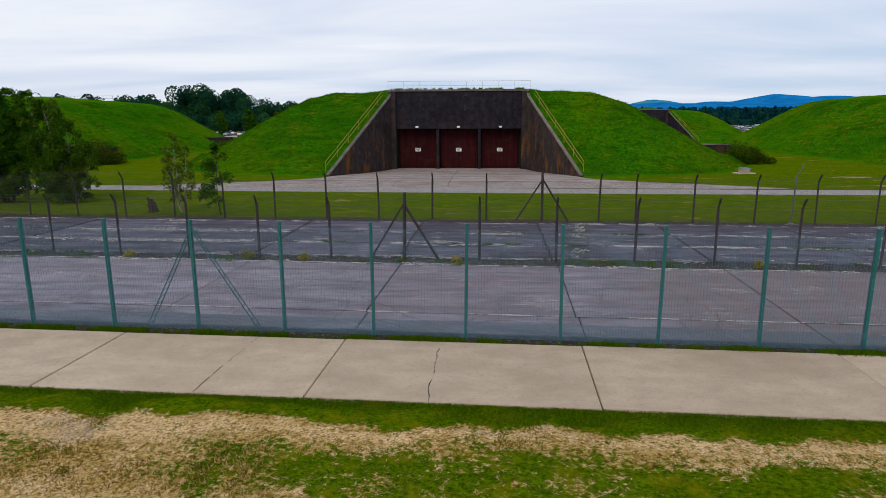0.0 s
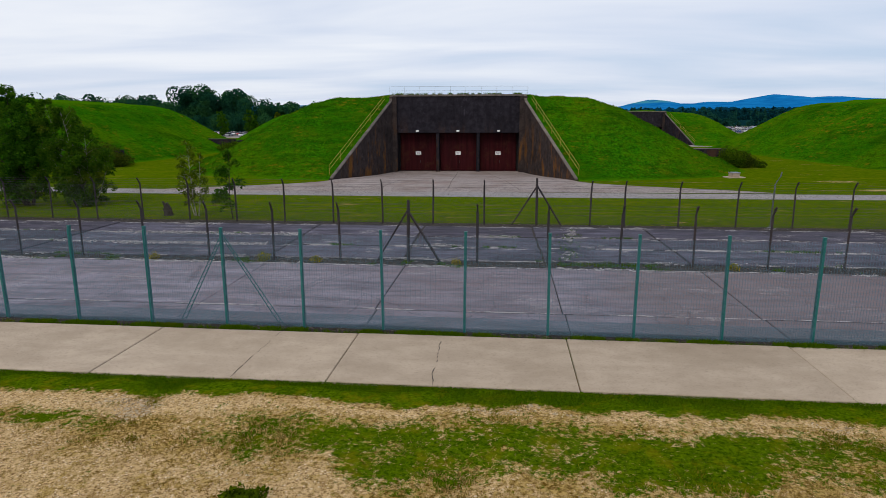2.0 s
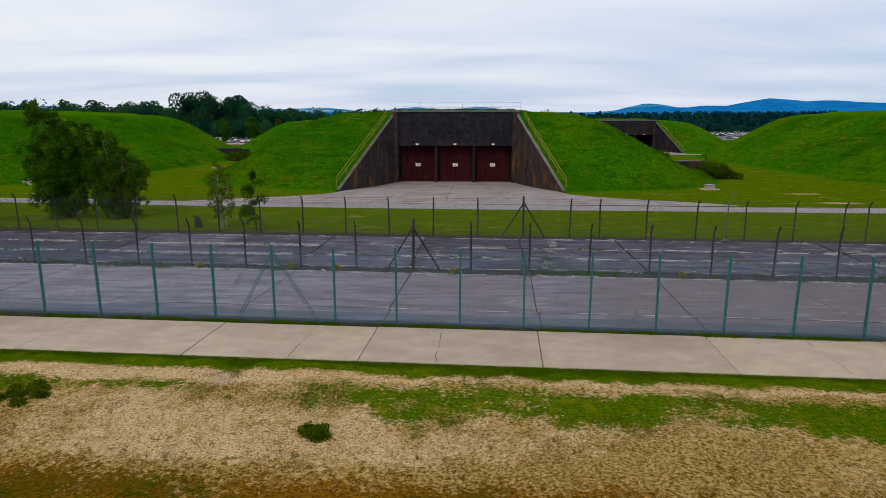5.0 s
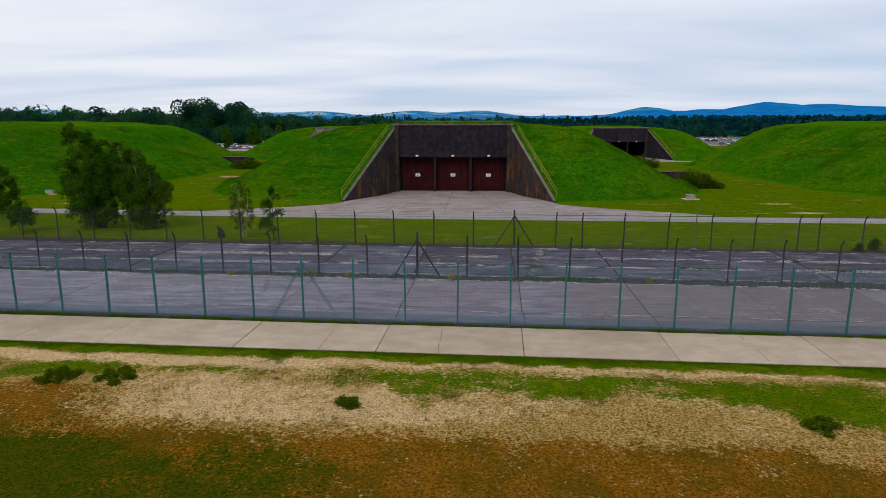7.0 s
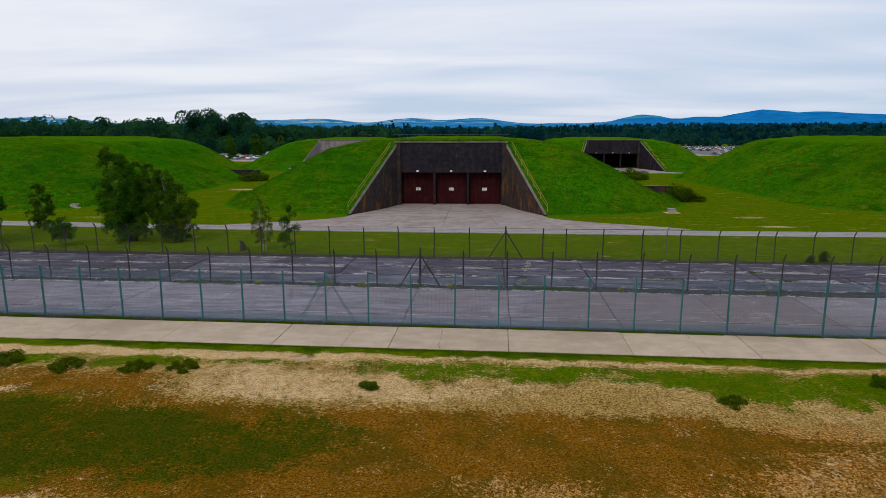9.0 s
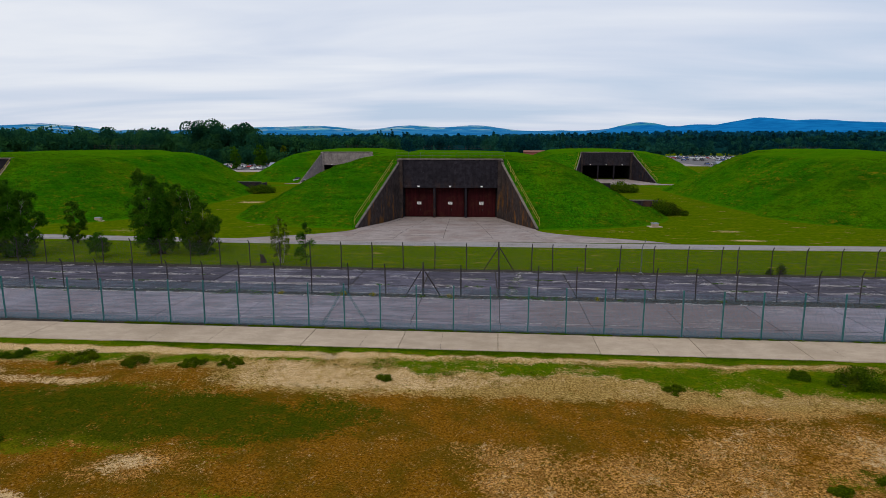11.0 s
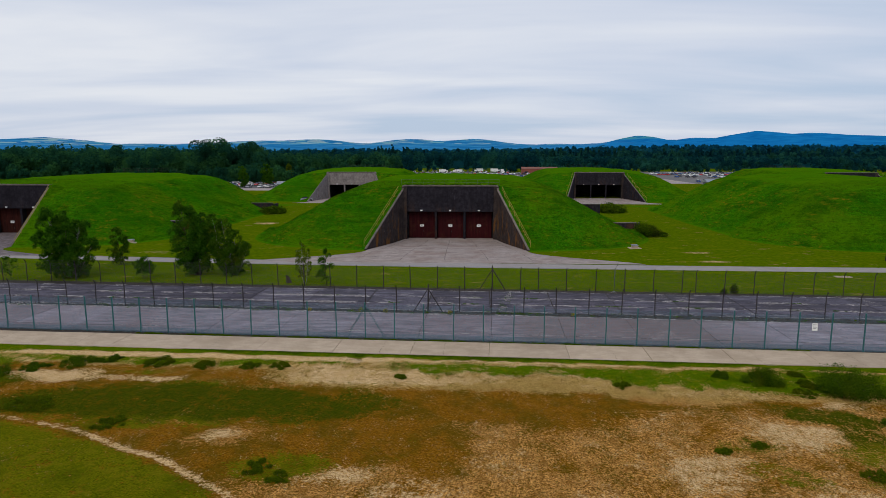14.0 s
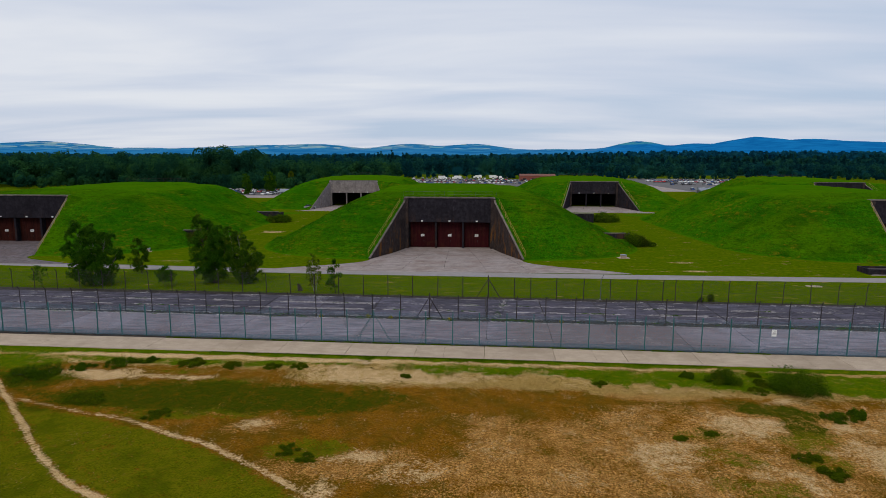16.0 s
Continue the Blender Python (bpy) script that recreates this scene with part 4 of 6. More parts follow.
def shelter(place, turn, label, floor=0.0, doors=True, paint=RED, stone=None, wings=(-1, 1), exits=True, rails=True, front_rail=False, rear_rail=True, drop=0.0):
    s = thing("missile_shelter", label, "bunker", pose(place[0], place[1], -drop, 0, 0, turn), "turf-covered shelters")
    put("mound", mound_mesh(place[0]), s, None, "steep bank of long green grass over the shelter")
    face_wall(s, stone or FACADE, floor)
    for side in wings:
        wing = put("wing_wall", wing_mesh(stone or WING, side), s, None, "rust-streaked sloping concrete wing wall")
        put("coping", wing_coping(side), wing)
        if rails:
            slope_rail(s, side)
    for x in (-5.42, 0.0, 5.42):
        if doors:
            bay_door(s, x, floor, paint)
        bulkhead_lamp(s, x, floor + DOOR_H + 0.24)
    if doors:
        bm = bmesh.new()
        box(bm, -8.6, 1.45, floor - 0.3, 8.6, 1.7, floor + DOOR_H + 0.3)
        box(bm, -8.6, 0.92, floor + DOOR_H, 8.6, 1.45, floor + DOOR_H + 0.3), box(bm, -8.6, 0.92, floor - 0.3, -DOOR_W, 1.45, floor + DOOR_H), box(bm, DOOR_W, 0.92, floor - 0.3, 8.6, 1.45, floor + DOOR_H)
        part("back_panel", bm, BLACK, s)
    else:
        dark_room(s, floor)
    if exits:
        side_exit(s, 30.3, 36.0, 2.2, 2.35)
        side_exit(s, 31.5, 37.5, 46.0, 2.35)
    if front_rail:
        roof_rail(s, 0.45, -9.2, 9.2, DULL, 9, 0.012)
    if rear_rail:
        roof_rail(s, 53.0, -8.6, 8.6, STEEL, 8)
    return s


shelter(SHELTER, 0, "turf-covered concrete shelter with three closed dark red doors", -0.60, front_rail=True)
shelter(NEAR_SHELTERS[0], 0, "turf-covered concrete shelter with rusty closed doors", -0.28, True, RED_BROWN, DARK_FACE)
shelter(NEAR_SHELTERS[1], 0, "broad turf-covered shelter with dark concrete wing walls", -0.28, rear_rail=False)
shelter((-42.6, 193.0), 4, "far turf-covered shelter with a pale front and open bays", -0.28, False, RED, PALE, exits=False, rails=False, drop=FAR_DROP)
shelter((47.9, 195.0), -3, "far turf-covered shelter with a dark front and open bays", -0.28, False, RED, FACADE, exits=False, drop=FAR_DROP)
shelter((138.0, 196.0), -3, "far turf-covered shelter half hidden behind another bank", -0.28, False, RED, FACADE, exits=False, drop=FAR_DROP)


def apron(place, turn, floor, reach, flare, label, material=None):
    """The concrete forecourt between the wing walls, widening to the road."""
    bm = bmesh.new()
    rows = []
    for k in range(41):
        y = -reach + (reach + 1.42) * k / 40
        half = wing_x(y) - 0.5 if y > WING_FOOT[1] else 13.0 + flare * smooth_step(-y, 17.0, reach + 1.0) ** 1.7
        if y > -0.1:
            half = DOOR_W + 0.3
        row = []
        for i in range(13):
            x = half * (i / 6 - 1)
            wx, wy = place[0] + x, place[1] + y
            row.append(bm.verts.new((x, y, 0.03 - (dip(wx, wy) if floor else 0.0))))
        rows.append(row)
    for a, b in zip(rows, rows[1:]):
        for i in range(12):
            bm.faces.new((a[i], a[i + 1], b[i + 1], b[i]))
    seams = bmesh.new()

    def seam(points, w):
        pairs = []
        for (x, y), (ux, uy) in points:
            z = 0.034 - (dip(place[0] + x, place[1] + y) if floor else 0.0)
            pairs.append((seams.verts.new((x - ux * w, y - uy * w, z)), seams.verts.new((x + ux * w, y + uy * w, z))))
        for a, b in zip(pairs, pairs[1:]):
            seams.faces.new((a[0], a[1], b[1], b[0]))

    for x in (-8.0, -4.0, 0.0, 4.0, 8.0):
        seam([((x * (1 + 0.018 * k), -1.0 - 0.75 * k), (1, 0)) for k in range(int((reach - 2) / 0.75))], 0.022)
    for y in (-5.0, -10.0, -15.0, -20.0, -24.5):
        if -y < reach - 1:
            half = wing_x(max(y, WING_FOOT[1])) - 0.6
            seam([((half * k / 12, y), (0, 1)) for k in range(-12, 13)], 0.03)
    ob = put("forecourt", mesh_of("forecourt", bm, material or APRON), None, pose(place[0], place[1], 0, 0, 0, turn))
    put("joint", mesh_of("joint", seams, GRIT), ob)
    return tagged(ob, label, "pavement", kind="structure")


apron(SHELTER, 0, -0.6, 29.5, 16.0, "worn pale concrete forecourt before the red doors")
apron(NEAR_SHELTERS[0], 0, 0, 25.5, 13.0, "worn concrete forecourt before a shelter", STAINED_YARD)
apron(NEAR_SHELTERS[1], 0, 0, 28.5, 13.0, "worn concrete forecourt before a shelter")
apron((-42.6, 193.0), 4, -0.28, 26, 9.0, "pale concrete forecourt before open bays")
apron((47.9, 195.0), -3, -0.28, 26, 9.0, "pale concrete forecourt before open bays")

# ---------------------------------------------------------------- fences


def cranked_post(height, crank, size=0.055):
    """A steel angle post whose top leans outwards."""
    bm = bmesh.new()
    tube(bm, [(0, 0, -0.3), (0, 0, height - 0.42), (0, -crank * 0.55, height - 0.16), (0, -crank, height)], [size, size, size * 0.9, size * 0.8], 4)
    return mesh_of("post", bm, STEEL)


def chain_link(width, height):
    """Diamond mesh of crossing wires for one bay."""
    verts, faces = [], []
    r, pitch = 0.0015, 0.072

    def wire(a, b):
        d = (Vector(b) - Vector(a)).normalized()
        side = Vector((-d.z, 0, d.x)) * r
        k = len(verts)
        a, b = Vector(a), Vector(b)
        off = Vector((0, r, 0))
        verts.extend([a + side, a - side - off, a - side + off, b + side, b - side - off, b - side + off])
        faces.extend([(k, k + 1, k + 4, k + 3), (k + 1, k + 2, k + 5, k + 4), (k + 2, k, k + 3, k + 5)])

    n = int((width + height) / pitch)
    for k in range(1, n):
        c = k * pitch
        for flip in (False, True):
            x0, z0 = (c, 0.0) if c <= width else (width, c - width)
            x1, z1 = (0.0, c) if c <= height else (c - height, height)
            if flip:
                x0, x1 = width - x0, width - x1
            wire((x0, 0.01 if flip else 0.0, z0 + 0.04), (x1, 0.01 if flip else 0.0, z1 + 0.04))
    return raw_mesh("chain_link", [tuple(v) for v in verts], faces, LINK)


def weld_mesh(width, height):
    """A panel of fine welded mesh: close level wires, wider upright wires."""
    verts, faces = [], []

    def bar(x0, y0, z0, x1, y1, z1):
        k = len(verts)
        verts.extend([(x0, y0, z0), (x1, y0, z0), (x1, y0, z1), (x0, y0, z1), (x0, y1, z0), (x1, y1, z0), (x1, y1, z1), (x0, y1, z1)])
        faces.extend([(k, k + 1, k + 2, k + 3), (k + 7, k + 6, k + 5, k + 4), (k + 4, k + 5, k + 1, k), (k + 3, k + 2, k + 6, k + 7)] if x1 - x0 > 0.1 else
                     [(k, k + 1, k + 2, k + 3), (k + 7, k + 6, k + 5, k + 4), (k, k + 3, k + 7, k + 4), (k + 1, k + 5, k + 6, k + 2)])

    for k in range(int(height / 0.0254)):
        bar(0, 0, k * 0.0254, width, 0.003, k * 0.0254 + 0.0026)
    for k in range(int(width / 0.0762) + 1):
        bar(k * 0.0762, 0.003, 0, k * 0.0762 + 0.0036, 0.007, height)
    return raw_mesh("mesh_panel", verts, faces, WIRE)


def skirt_mesh(width, height):
    """A close strip of fine mesh along the foot of a panel."""
    bm = bmesh.new()
    for k in range(int(height / 0.0127)):
        box(bm, 0, 0, k * 0.0127, width, 0.003, k * 0.0127 + 0.0045)
    return mesh_of("foot_mesh", bm, WIRE)


def strut_mesh(length_x, height, r, material):
    bm = bmesh.new()
    tube(bm, [(length_x, 0.05, -0.1), (0, 0.02, height)], r, 4)
    return mesh_of("strut", bm, material)


def post_fence(name, label, line, xs, height, crank, struts, spread, slope):
    fence = thing(name, label, "fence")
    turn = math.degrees(math.atan(slope))
    post = cranked_post(height, crank)
    thick = cranked_post(height + 0.12, 0.02, 0.075)
    link_h = height - 0.5
    links = {}
    for i, x in enumerate(xs):
        lean = 1.4 * math.sin(i * 2.3)
        strutted = any(abs(x - s) < 0.5 for s in struts)
        put("post", thick if strutted else post, fence, pose(x, line(x), 0, 0.6 * math.sin(i * 1.7), lean * 0.6, turn))
        if strutted:
            for side in (-1, 1):
                put("strut", strut_mesh(side * spread, height - 0.35, 0.055, STEEL), fence, pose(x, line(x), 0, 0, 0, turn))
        if i + 1 < len(xs):
            w = round(math.hypot(xs[i + 1] - x, line(xs[i + 1]) - line(x)), 1)
            if w not in links:
                links[w] = chain_link(w, link_h)
            put("chain_link", links[w], fence, pose(x, line(x) - 0.05, 0, 0, 0, turn))
    bm = bmesh.new()
    for z in (0.15, link_h * 0.55, link_h + 0.02):
        tube(bm, [(x, line(x) - 0.06, z) for x in xs], 0.006, 3)
    part("line_wire", bm, LINK, fence)
    for k in range(3):
        bm = bmesh.new()
        f = (k + 0.6) / 3
        tube(bm, [(x, line(x) - 0.06 - crank * f, height - 0.42 + 0.42 * f) for x in xs], 0.005, 3)
        part("barbed_wire", bm, LINK, fence)
    return fence


mid_x = [0.03 + 3.13 * k for k in range(-26, 20)]
post_fence("chain_link_fence", "old chain-link fence on dark cranked steel posts", mid_line, mid_x, 2.70, 0.26, (-3.10, -3.1 + 3.13 * 19, -3.1 - 3.13 * 19), 1.5, -0.035)
back_x = [0.42 - 3.15 * k for k in range(26, 0, -1)] + [0.42, 3.60, 6.79, 8.83, 11.97, 15.26, 18.48, 21.62, 24.75, 26.25, 29.35, 32.5] + [32.5 + 3.15 * k for k in range(1, 13)]
post_fence("chain_link_fence", "inner chain-link fence on dark cranked steel posts", back_line, back_x, 2.75, 0.30, (3.60,), 1.55, -0.0406)


def green_fence():
    fence = thing("security_fence", "tall green welded-mesh security fence beside the path", "fence")
    slope = -0.047
    c, s = math.cos(math.atan(slope)), math.sin(math.atan(slope))
    bm = bmesh.new()
    box(bm, -0.04, -0.045, -0.3, 0.04, 0.045, 3.07, 0.008)
    post = mesh_of("post", bm, GREEN)
    bm = bmesh.new()
    box(bm, -0.03, -0.065, 0.0, 0.03, -0.047, 3.0)
    clamp = mesh_of("clamp_bar", bm, GREEN)
    bm = bmesh.new()
    box(bm, -0.05, -0.055, 3.07, 0.05, 0.055, 3.10, 0.01)
    cap = mesh_of("cap", bm, GREEN)
    panel, skirt = weld_mesh(2.44, 2.92), skirt_mesh(2.44, 0.46)
    for k in range(-20, 26):
        m = Matrix.Translation((-7.823 + 2.5 * c * k, 16.132 + 2.5 * s * k, 0)) @ Matrix.Rotation(math.atan(slope), 4, "Z")
        p = put("post", post, fence, m @ pose(0, 0, 0, 0.5 * math.sin(k * 1.9), 0.5 * math.sin(k * 2.7), 0))
        put("clamp_bar", clamp, p)
        put("cap", cap, p)
        mesh = put("mesh_panel", panel, fence, m @ pose(0.03, -0.07, 0.05, 0, 0, 0))
        put("foot_mesh", skirt, mesh, pose(0, 0.012, -0.04))
        if k in (0,):
            for side in (-1, 1):
                lattice = bmesh.new()
                for dx in (-0.07, 0.07):
                    tube(lattice, [(side * 1.62 + dx, 0.30, 0.0), (dx * 0.6, 0.06, 2.85)], 0.014, 4)
                for j in range(14):
                    f = j / 14
                    tube(lattice, [(side * 1.62 * (1 - f) - 0.07, 0.30 - 0.24 * f, 2.85 * f), (side * 1.62 * (1 - f - 0.04) + 0.07, 0.29 - 0.24 * f, 2.85 * (f + 0.04))], 0.012, 3)
                put("lattice_strut", mesh_of("lattice_strut", lattice, GREEN), fence, m)
    return fence


green_fence()


def notice_board(x, z, w, h):
    """A white notice fixed to the green fence."""
    b = thing("fence_notice", "small white notice tied to the green mesh fence", "sign", pose(x, green_line(x) - 0.1, z, 0, 0, -2.7))
    bm = bmesh.new()
    box(bm, -w / 2, -0.006, -h / 2, w / 2, 0.006, h / 2, 0.003)
    part("plate", bm, WHITE, b)
    for k in range(4):
        bm = bmesh.new()
        box(bm, -w * 0.36, -0.009, h * 0.28 - k * h * 0.17, w * (0.36 - 0.07 * (k % 2)), -0.0065, h * 0.28 - k * h * 0.17 + 0.025)
        part("print_line", bm, INK, b)


notice_board(28.3, 1.95, 0.42, 0.62)


def lean_pole(x, y):
    p = thing("floodlight_pole", "grey galvanised pole with a bent top beside the inner fence", "pole", pose(x, y, 0))
    bm = bmesh.new()
    tube(bm, [(0, 0, -0.2), (0.03, 0, 2.55), (0.12, 0.0, 2.75), (0.30, 0.0, 3.05), (0.34, 0, 3.3)], [0.045, 0.042, 0.04, 0.04, 0.036], 8)
    part("shaft", bm, DULL, p)
    bm = bmesh.new()
    box(bm, -0.12, -0.12, -0.02, 0.12, 0.12, 0.03, 0.01)
    part("base_plate", bm, GALV, p)


lean_pole(17.35, 35.1)

# ---------------------------------------------------------------- trees and shrubs


def leaf_cloud(rng, centres, count, size, spread, flat=0.8):
    """Many small leaf faces round the given centres (x, y, z, radius)."""
    verts, faces = [], []
    weights = [c[3] ** 1.4 for c in centres]
    for c in rng.choices(centres, weights, k=count):
        d = Vector((rng.gauss(0, 1), rng.gauss(0, 1), rng.gauss(0, 1))) * c[3] * 0.55 * spread
        if d.length > 1.1 * c[3]:
            d *= rng.uniform(0.5, 1.1) * c[3] / d.length
        p = Vector(c[:3]) + Vector((d.x, d.y, d.z * flat))
        a = Vector((rng.gauss(0, 1), rng.gauss(0, 1), rng.gauss(0, 0.7))).normalized()
        b = a.cross(Vector((rng.gauss(0, 1), rng.gauss(0, 1), rng.gauss(0, 1)))).normalized()
        s = size * rng.uniform(0.6, 1.4)
        k = len(verts)
        verts += [tuple(p - a * s), tuple(p + b * s * 0.55 - a * s * 0.1), tuple(p + a * s), tuple(p - b * s * 0.55 + a * s * 0.1)]
        faces.append((k, k + 1, k + 2, k + 3))
    return verts, faces


def tree(x, y, stems, seed, label, leaves, size, leaf=LEAF, bark=BARK, low=0.10, wind=-0.05, group=""):
    """Leaning stems (sideways, in depth, height, width) from one root, with swept limbs and leafy drooping twigs."""
    rng = random.Random(seed)
    t = thing("tree", label, "tree", pose(x, y, 0), group)
    bm, centres = bmesh.new(), []
    for dx, dy, h, w in stems:
        base, top = Vector((0.12 * dx, 0.12 * dy, -0.2)), Vector((dx + wind * h, dy, h))
        sway = [rng.gauss(0, 0.012 * h) for _ in range(3)]

        def spine(f):
            p = base.lerp(top, f)
            side = f ** 0.8 - f
            return p + Vector(((top.x - base.x) * side + sway[0] * math.sin(5 * f), (top.y - base.y) * side + sway[1] * math.sin(4 * f), 0))

        r0 = 0.010 * h + 0.006
        tube(bm, [spine(f) for f in (0, 0.1, 0.25, 0.45, 0.65, 0.85, 1)], [r0, r0 * 0.85, r0 * 0.68, r0 * 0.5, r0 * 0.32, r0 * 0.16, 0.008], 7)
        limbs = int(13 + 3.0 * h)
        for k in range(limbs):
            g = (k + rng.random()) / limbs
            at = spine(low + (1 - low) * g)
            a = rng.random() * math.tau
            reach = 0.5 * w * 1.5 * (g + 0.12) ** 0.42 * max(0.0, 1 - g) ** 0.6 * rng.uniform(0.5, 1.12)
            out = Vector((math.cos(a), math.sin(a), 0))
            end = at + out * reach + Vector((wind * 2.0 * reach, 0, reach * rng.uniform(0.25, 0.85) * (0.45 + g)))
            mid = at.lerp(end, 0.5) + Vector((0, 0, 0.10 * reach))
            tip = end + out * 0.22 * reach + Vector((wind * reach, 0, -0.16 * reach - 0.05))
            r = r0 * (1 - g) * 0.45 + 0.010
            tube(bm, [at, mid, end, tip], [r, r * 0.6, r * 0.3, 0.004], 4)
            for q, s in ((mid, 0.75), (mid.lerp(end, 0.5), 0.9), (end, 1.0), (tip, 0.7), (tip + Vector((0, 0, -0.22 * reach)), 0.5)):
                centres.append((*q, s * (0.14 + 0.045 * w + 0.11 * reach) * rng.uniform(0.7, 1.2)))
        centres.append((*top, 0.10 + 0.03 * w))
    part("trunk", bm, bark, t, smooth=True)
    verts, faces = leaf_cloud(rng, centres, leaves, size, 1.0, 0.9)
    put("crown", raw_mesh("crown", verts, faces, leaf), t)
    return t


def shrub(name, x, y, height, width, seed, label, category="shrub", leaves=1400, size=0.07, leaf=GORSE, group="", z=0.0):
    """A low shrub: short stems and an uneven heap of leaf clumps."""
    rng = random.Random(seed)
    t = thing(name, label, category, pose(x, y, z), group)
    bm, centres = bmesh.new(), []
    centres.append((0.0, 0.0, height * 0.5, max(0.2, height * 0.5)))
    for k in range(max(14, int(width * 9))):
        a, r = rng.random() * math.tau, width * 0.42 * math.sqrt(rng.random())
        h = height * (1 - (r / (width * 0.5)) ** 2 * 0.75) * rng.uniform(0.35, 0.95)
        tip = Vector((math.cos(a) * r, math.sin(a) * r, h))
        if k < 8:
            tube(bm, [(tip.x * 0.3, tip.y * 0.3, -0.1), tip * 0.6, tip], [0.03, 0.02, 0.008], 4)
        centres.append((*tip, max(0.15, height * 0.30)))
        centres.append((tip.x * 0.9, tip.y * 0.9, h * 0.4, max(0.20, 0.12 * width)))
    part("stems", bm, BARK, t)
    verts, faces = leaf_cloud(rng, centres, leaves, size, 0.95, 0.85)
    put("foliage", raw_mesh("foliage", verts, faces, leaf), t)
    return t


tree(-33.9, 42.7, ((-1.7, 0.0, 9.4, 3.4), (-0.7, 0.4, 8.5, 4.2), (0.9, 0.3, 7.8, 4.0), (-2.0, -0.4, 5.8, 3.6), (0.5, -0.5, 4.6, 3.6), (1.9, 0.2, 6.2, 3.0)), 11, "tall full-leaved tree leaning in the wind", 42000, 0.085, LEAF, BARK, 0.09)
tree(-29.4, 42.9, ((-2.5, 0.3, 7.7, 3.0), (-1.0, 0.0, 7.1, 3.4), (0.7, -0.2, 5.7, 3.2), (2.2, 0.2, 4.0, 2.6), (0.0, -0.6, 3.9, 2.8), (-2.2, -0.5, 4.2, 2.8)), 12, "bushy many-stemmed tree with bronzed leaves beside the road", 32000, 0.08, BRONZE, BIRCH, 0.08)
tree(-49.4, 40.3, ((-2.1, 0.0, 8.5, 4.6), (-0.2, 0.5, 8.1, 4.4), (1.9, 0.0, 7.1, 4.2), (3.8, -0.2, 4.9, 3.2), (-3.4, 0.3, 5.8, 3.4), (0.8, -0.6, 5.0, 3.6)), 13, "broad spreading tree with many pale stems", 58000, 0.09, LEAF, BIRCH, 0.08)
tree(-48.1, 49.4, ((0.0, 0.0, 5.1, 2.6), (0.9, 0.1, 3.9, 2.2)), 14, "small rounded tree on the lawn", 7000, 0.09, BRONZE, BARK, 0.12)
tree(-39.6, 40.0, ((0.0, 0.0, 2.5, 2.2), (-0.7, 0.0, 2.1, 1.8), (0.8, 0.1, 2.0, 1.8)), 15, "low spreading young tree behind the fence", 5200, 0.07, LEAF, BARK, 0.35)
tree(-18.9, 38.2, ((-0.1, 0.0, 4.9, 1.6), (0.7, 0.1, 4.1, 1.3), (-0.6, 0.0, 3.6, 1.2)), 16, "slender airy birch sapling", 3600, 0.065, LEAF_LIGHT, BIRCH, 0.22)
tree(-15.95, 37.1, ((0.1, 0.0, 4.3, 1.9),), 17, "slim young birch on a single stem", 2600, 0.07, LEAF, BARK, 0.2)
tree(-56.2, 39.0, ((0.0, 0.0, 2.7, 1.9),), 18, "small slender sapling behind the fence", 1000, 0.075, LEAF, BARK, 0.25)
shrub("shrub", 33.4, 82.8, 2.7, 4.4, 21, "tangled green bramble thicket against a side exit", leaves=4600, size=0.10, leaf=GORSE)
shrub("shrub", 35.4, 83.0, 2.1, 3.8, 27, "lower bramble thicket spilling onto the lawn", leaves=3600, size=0.10, leaf=BRAMBLE)
shrub("shrub", 37.2, 82.8, 0.9, 2.2, 28, "low bramble shoots at the thicket's edge", leaves=1600, size=0.11, leaf=GORSE)
shrub("shrub", 38.4, 131.0, 2.6, 9.0, 22, "dark thicket at the foot of a bank", leaves=6000, size=0.16, leaf=GORSE)
shrub("shrub", -52.6, 82.4, 3.1, 9.0, 23, "reddish bramble thicket at the foot of a bank", leaves=11000, size=0.13, leaf=BRAMBLE)
shrub("shrub", -50.2, 124.0, 2.2, 7.5, 24, "dark thicket by a concrete exit", leaves=5000, size=0.16, leaf=GORSE)


def stump(x, y):
    t = thing("tree_stump", "dark split tree stump with ragged top", "stump", pose(x, y, 0, 0, 0, 20))
    rng = random.Random(5)
    bm = bmesh.new()
    for k in range(7):
        a = k / 7 * math.tau
        h = (0.45, 0.85, 0.75, 0.95, 0.5, 0.7, 0.6)[k]
        r = 0.15
        tube(bm, [(math.cos(a) * r * 1.5, math.sin(a) * r * 1.5, -0.1), (math.cos(a) * r, math.sin(a) * r, h * 0.5), (math.cos(a) * r * 0.9 - 0.18, math.sin(a) * r * 0.9, h)], [0.16, 0.13, 0.08], 6)
    part("wood", bm, BARK, t)


stump(-20.9, 38.3)
tree(-101.0, 242.0, ((0.0, 0.0, 9.6, 4.6), (0.9, 0.5, 7.0, 3.8)), 31, "young full-crowned tree at the car park's edge", 4200, 0.26, LEAF, BARK, 0.08)
tree(-94.5, 256.0, ((0.0, 0.0, 9.8, 6.0), (-1.4, 0.4, 7.2, 4.6), (1.4, 0.0, 7.0, 4.4)), 32, "rounded green tree standing among parked cars", 6000, 0.28, LEAF, BARK, 0.08)
tree(-93.5, 288.0, ((0.0, 0.0, 9.6, 4.6),), 33, "conical young tree before the wood", 3600, 0.26, LEAF_LIGHT, BARK, 0.06)
shrub("shrub", 30.7, 34.95, 1.0, 0.9, 25, "small dark conifer seedling in the grass", leaves=700, size=0.07)
shrub("shrub", 29.5, 34.85, 0.6, 0.6, 26, "small dark seedling in the grass", leaves=500, size=0.07)

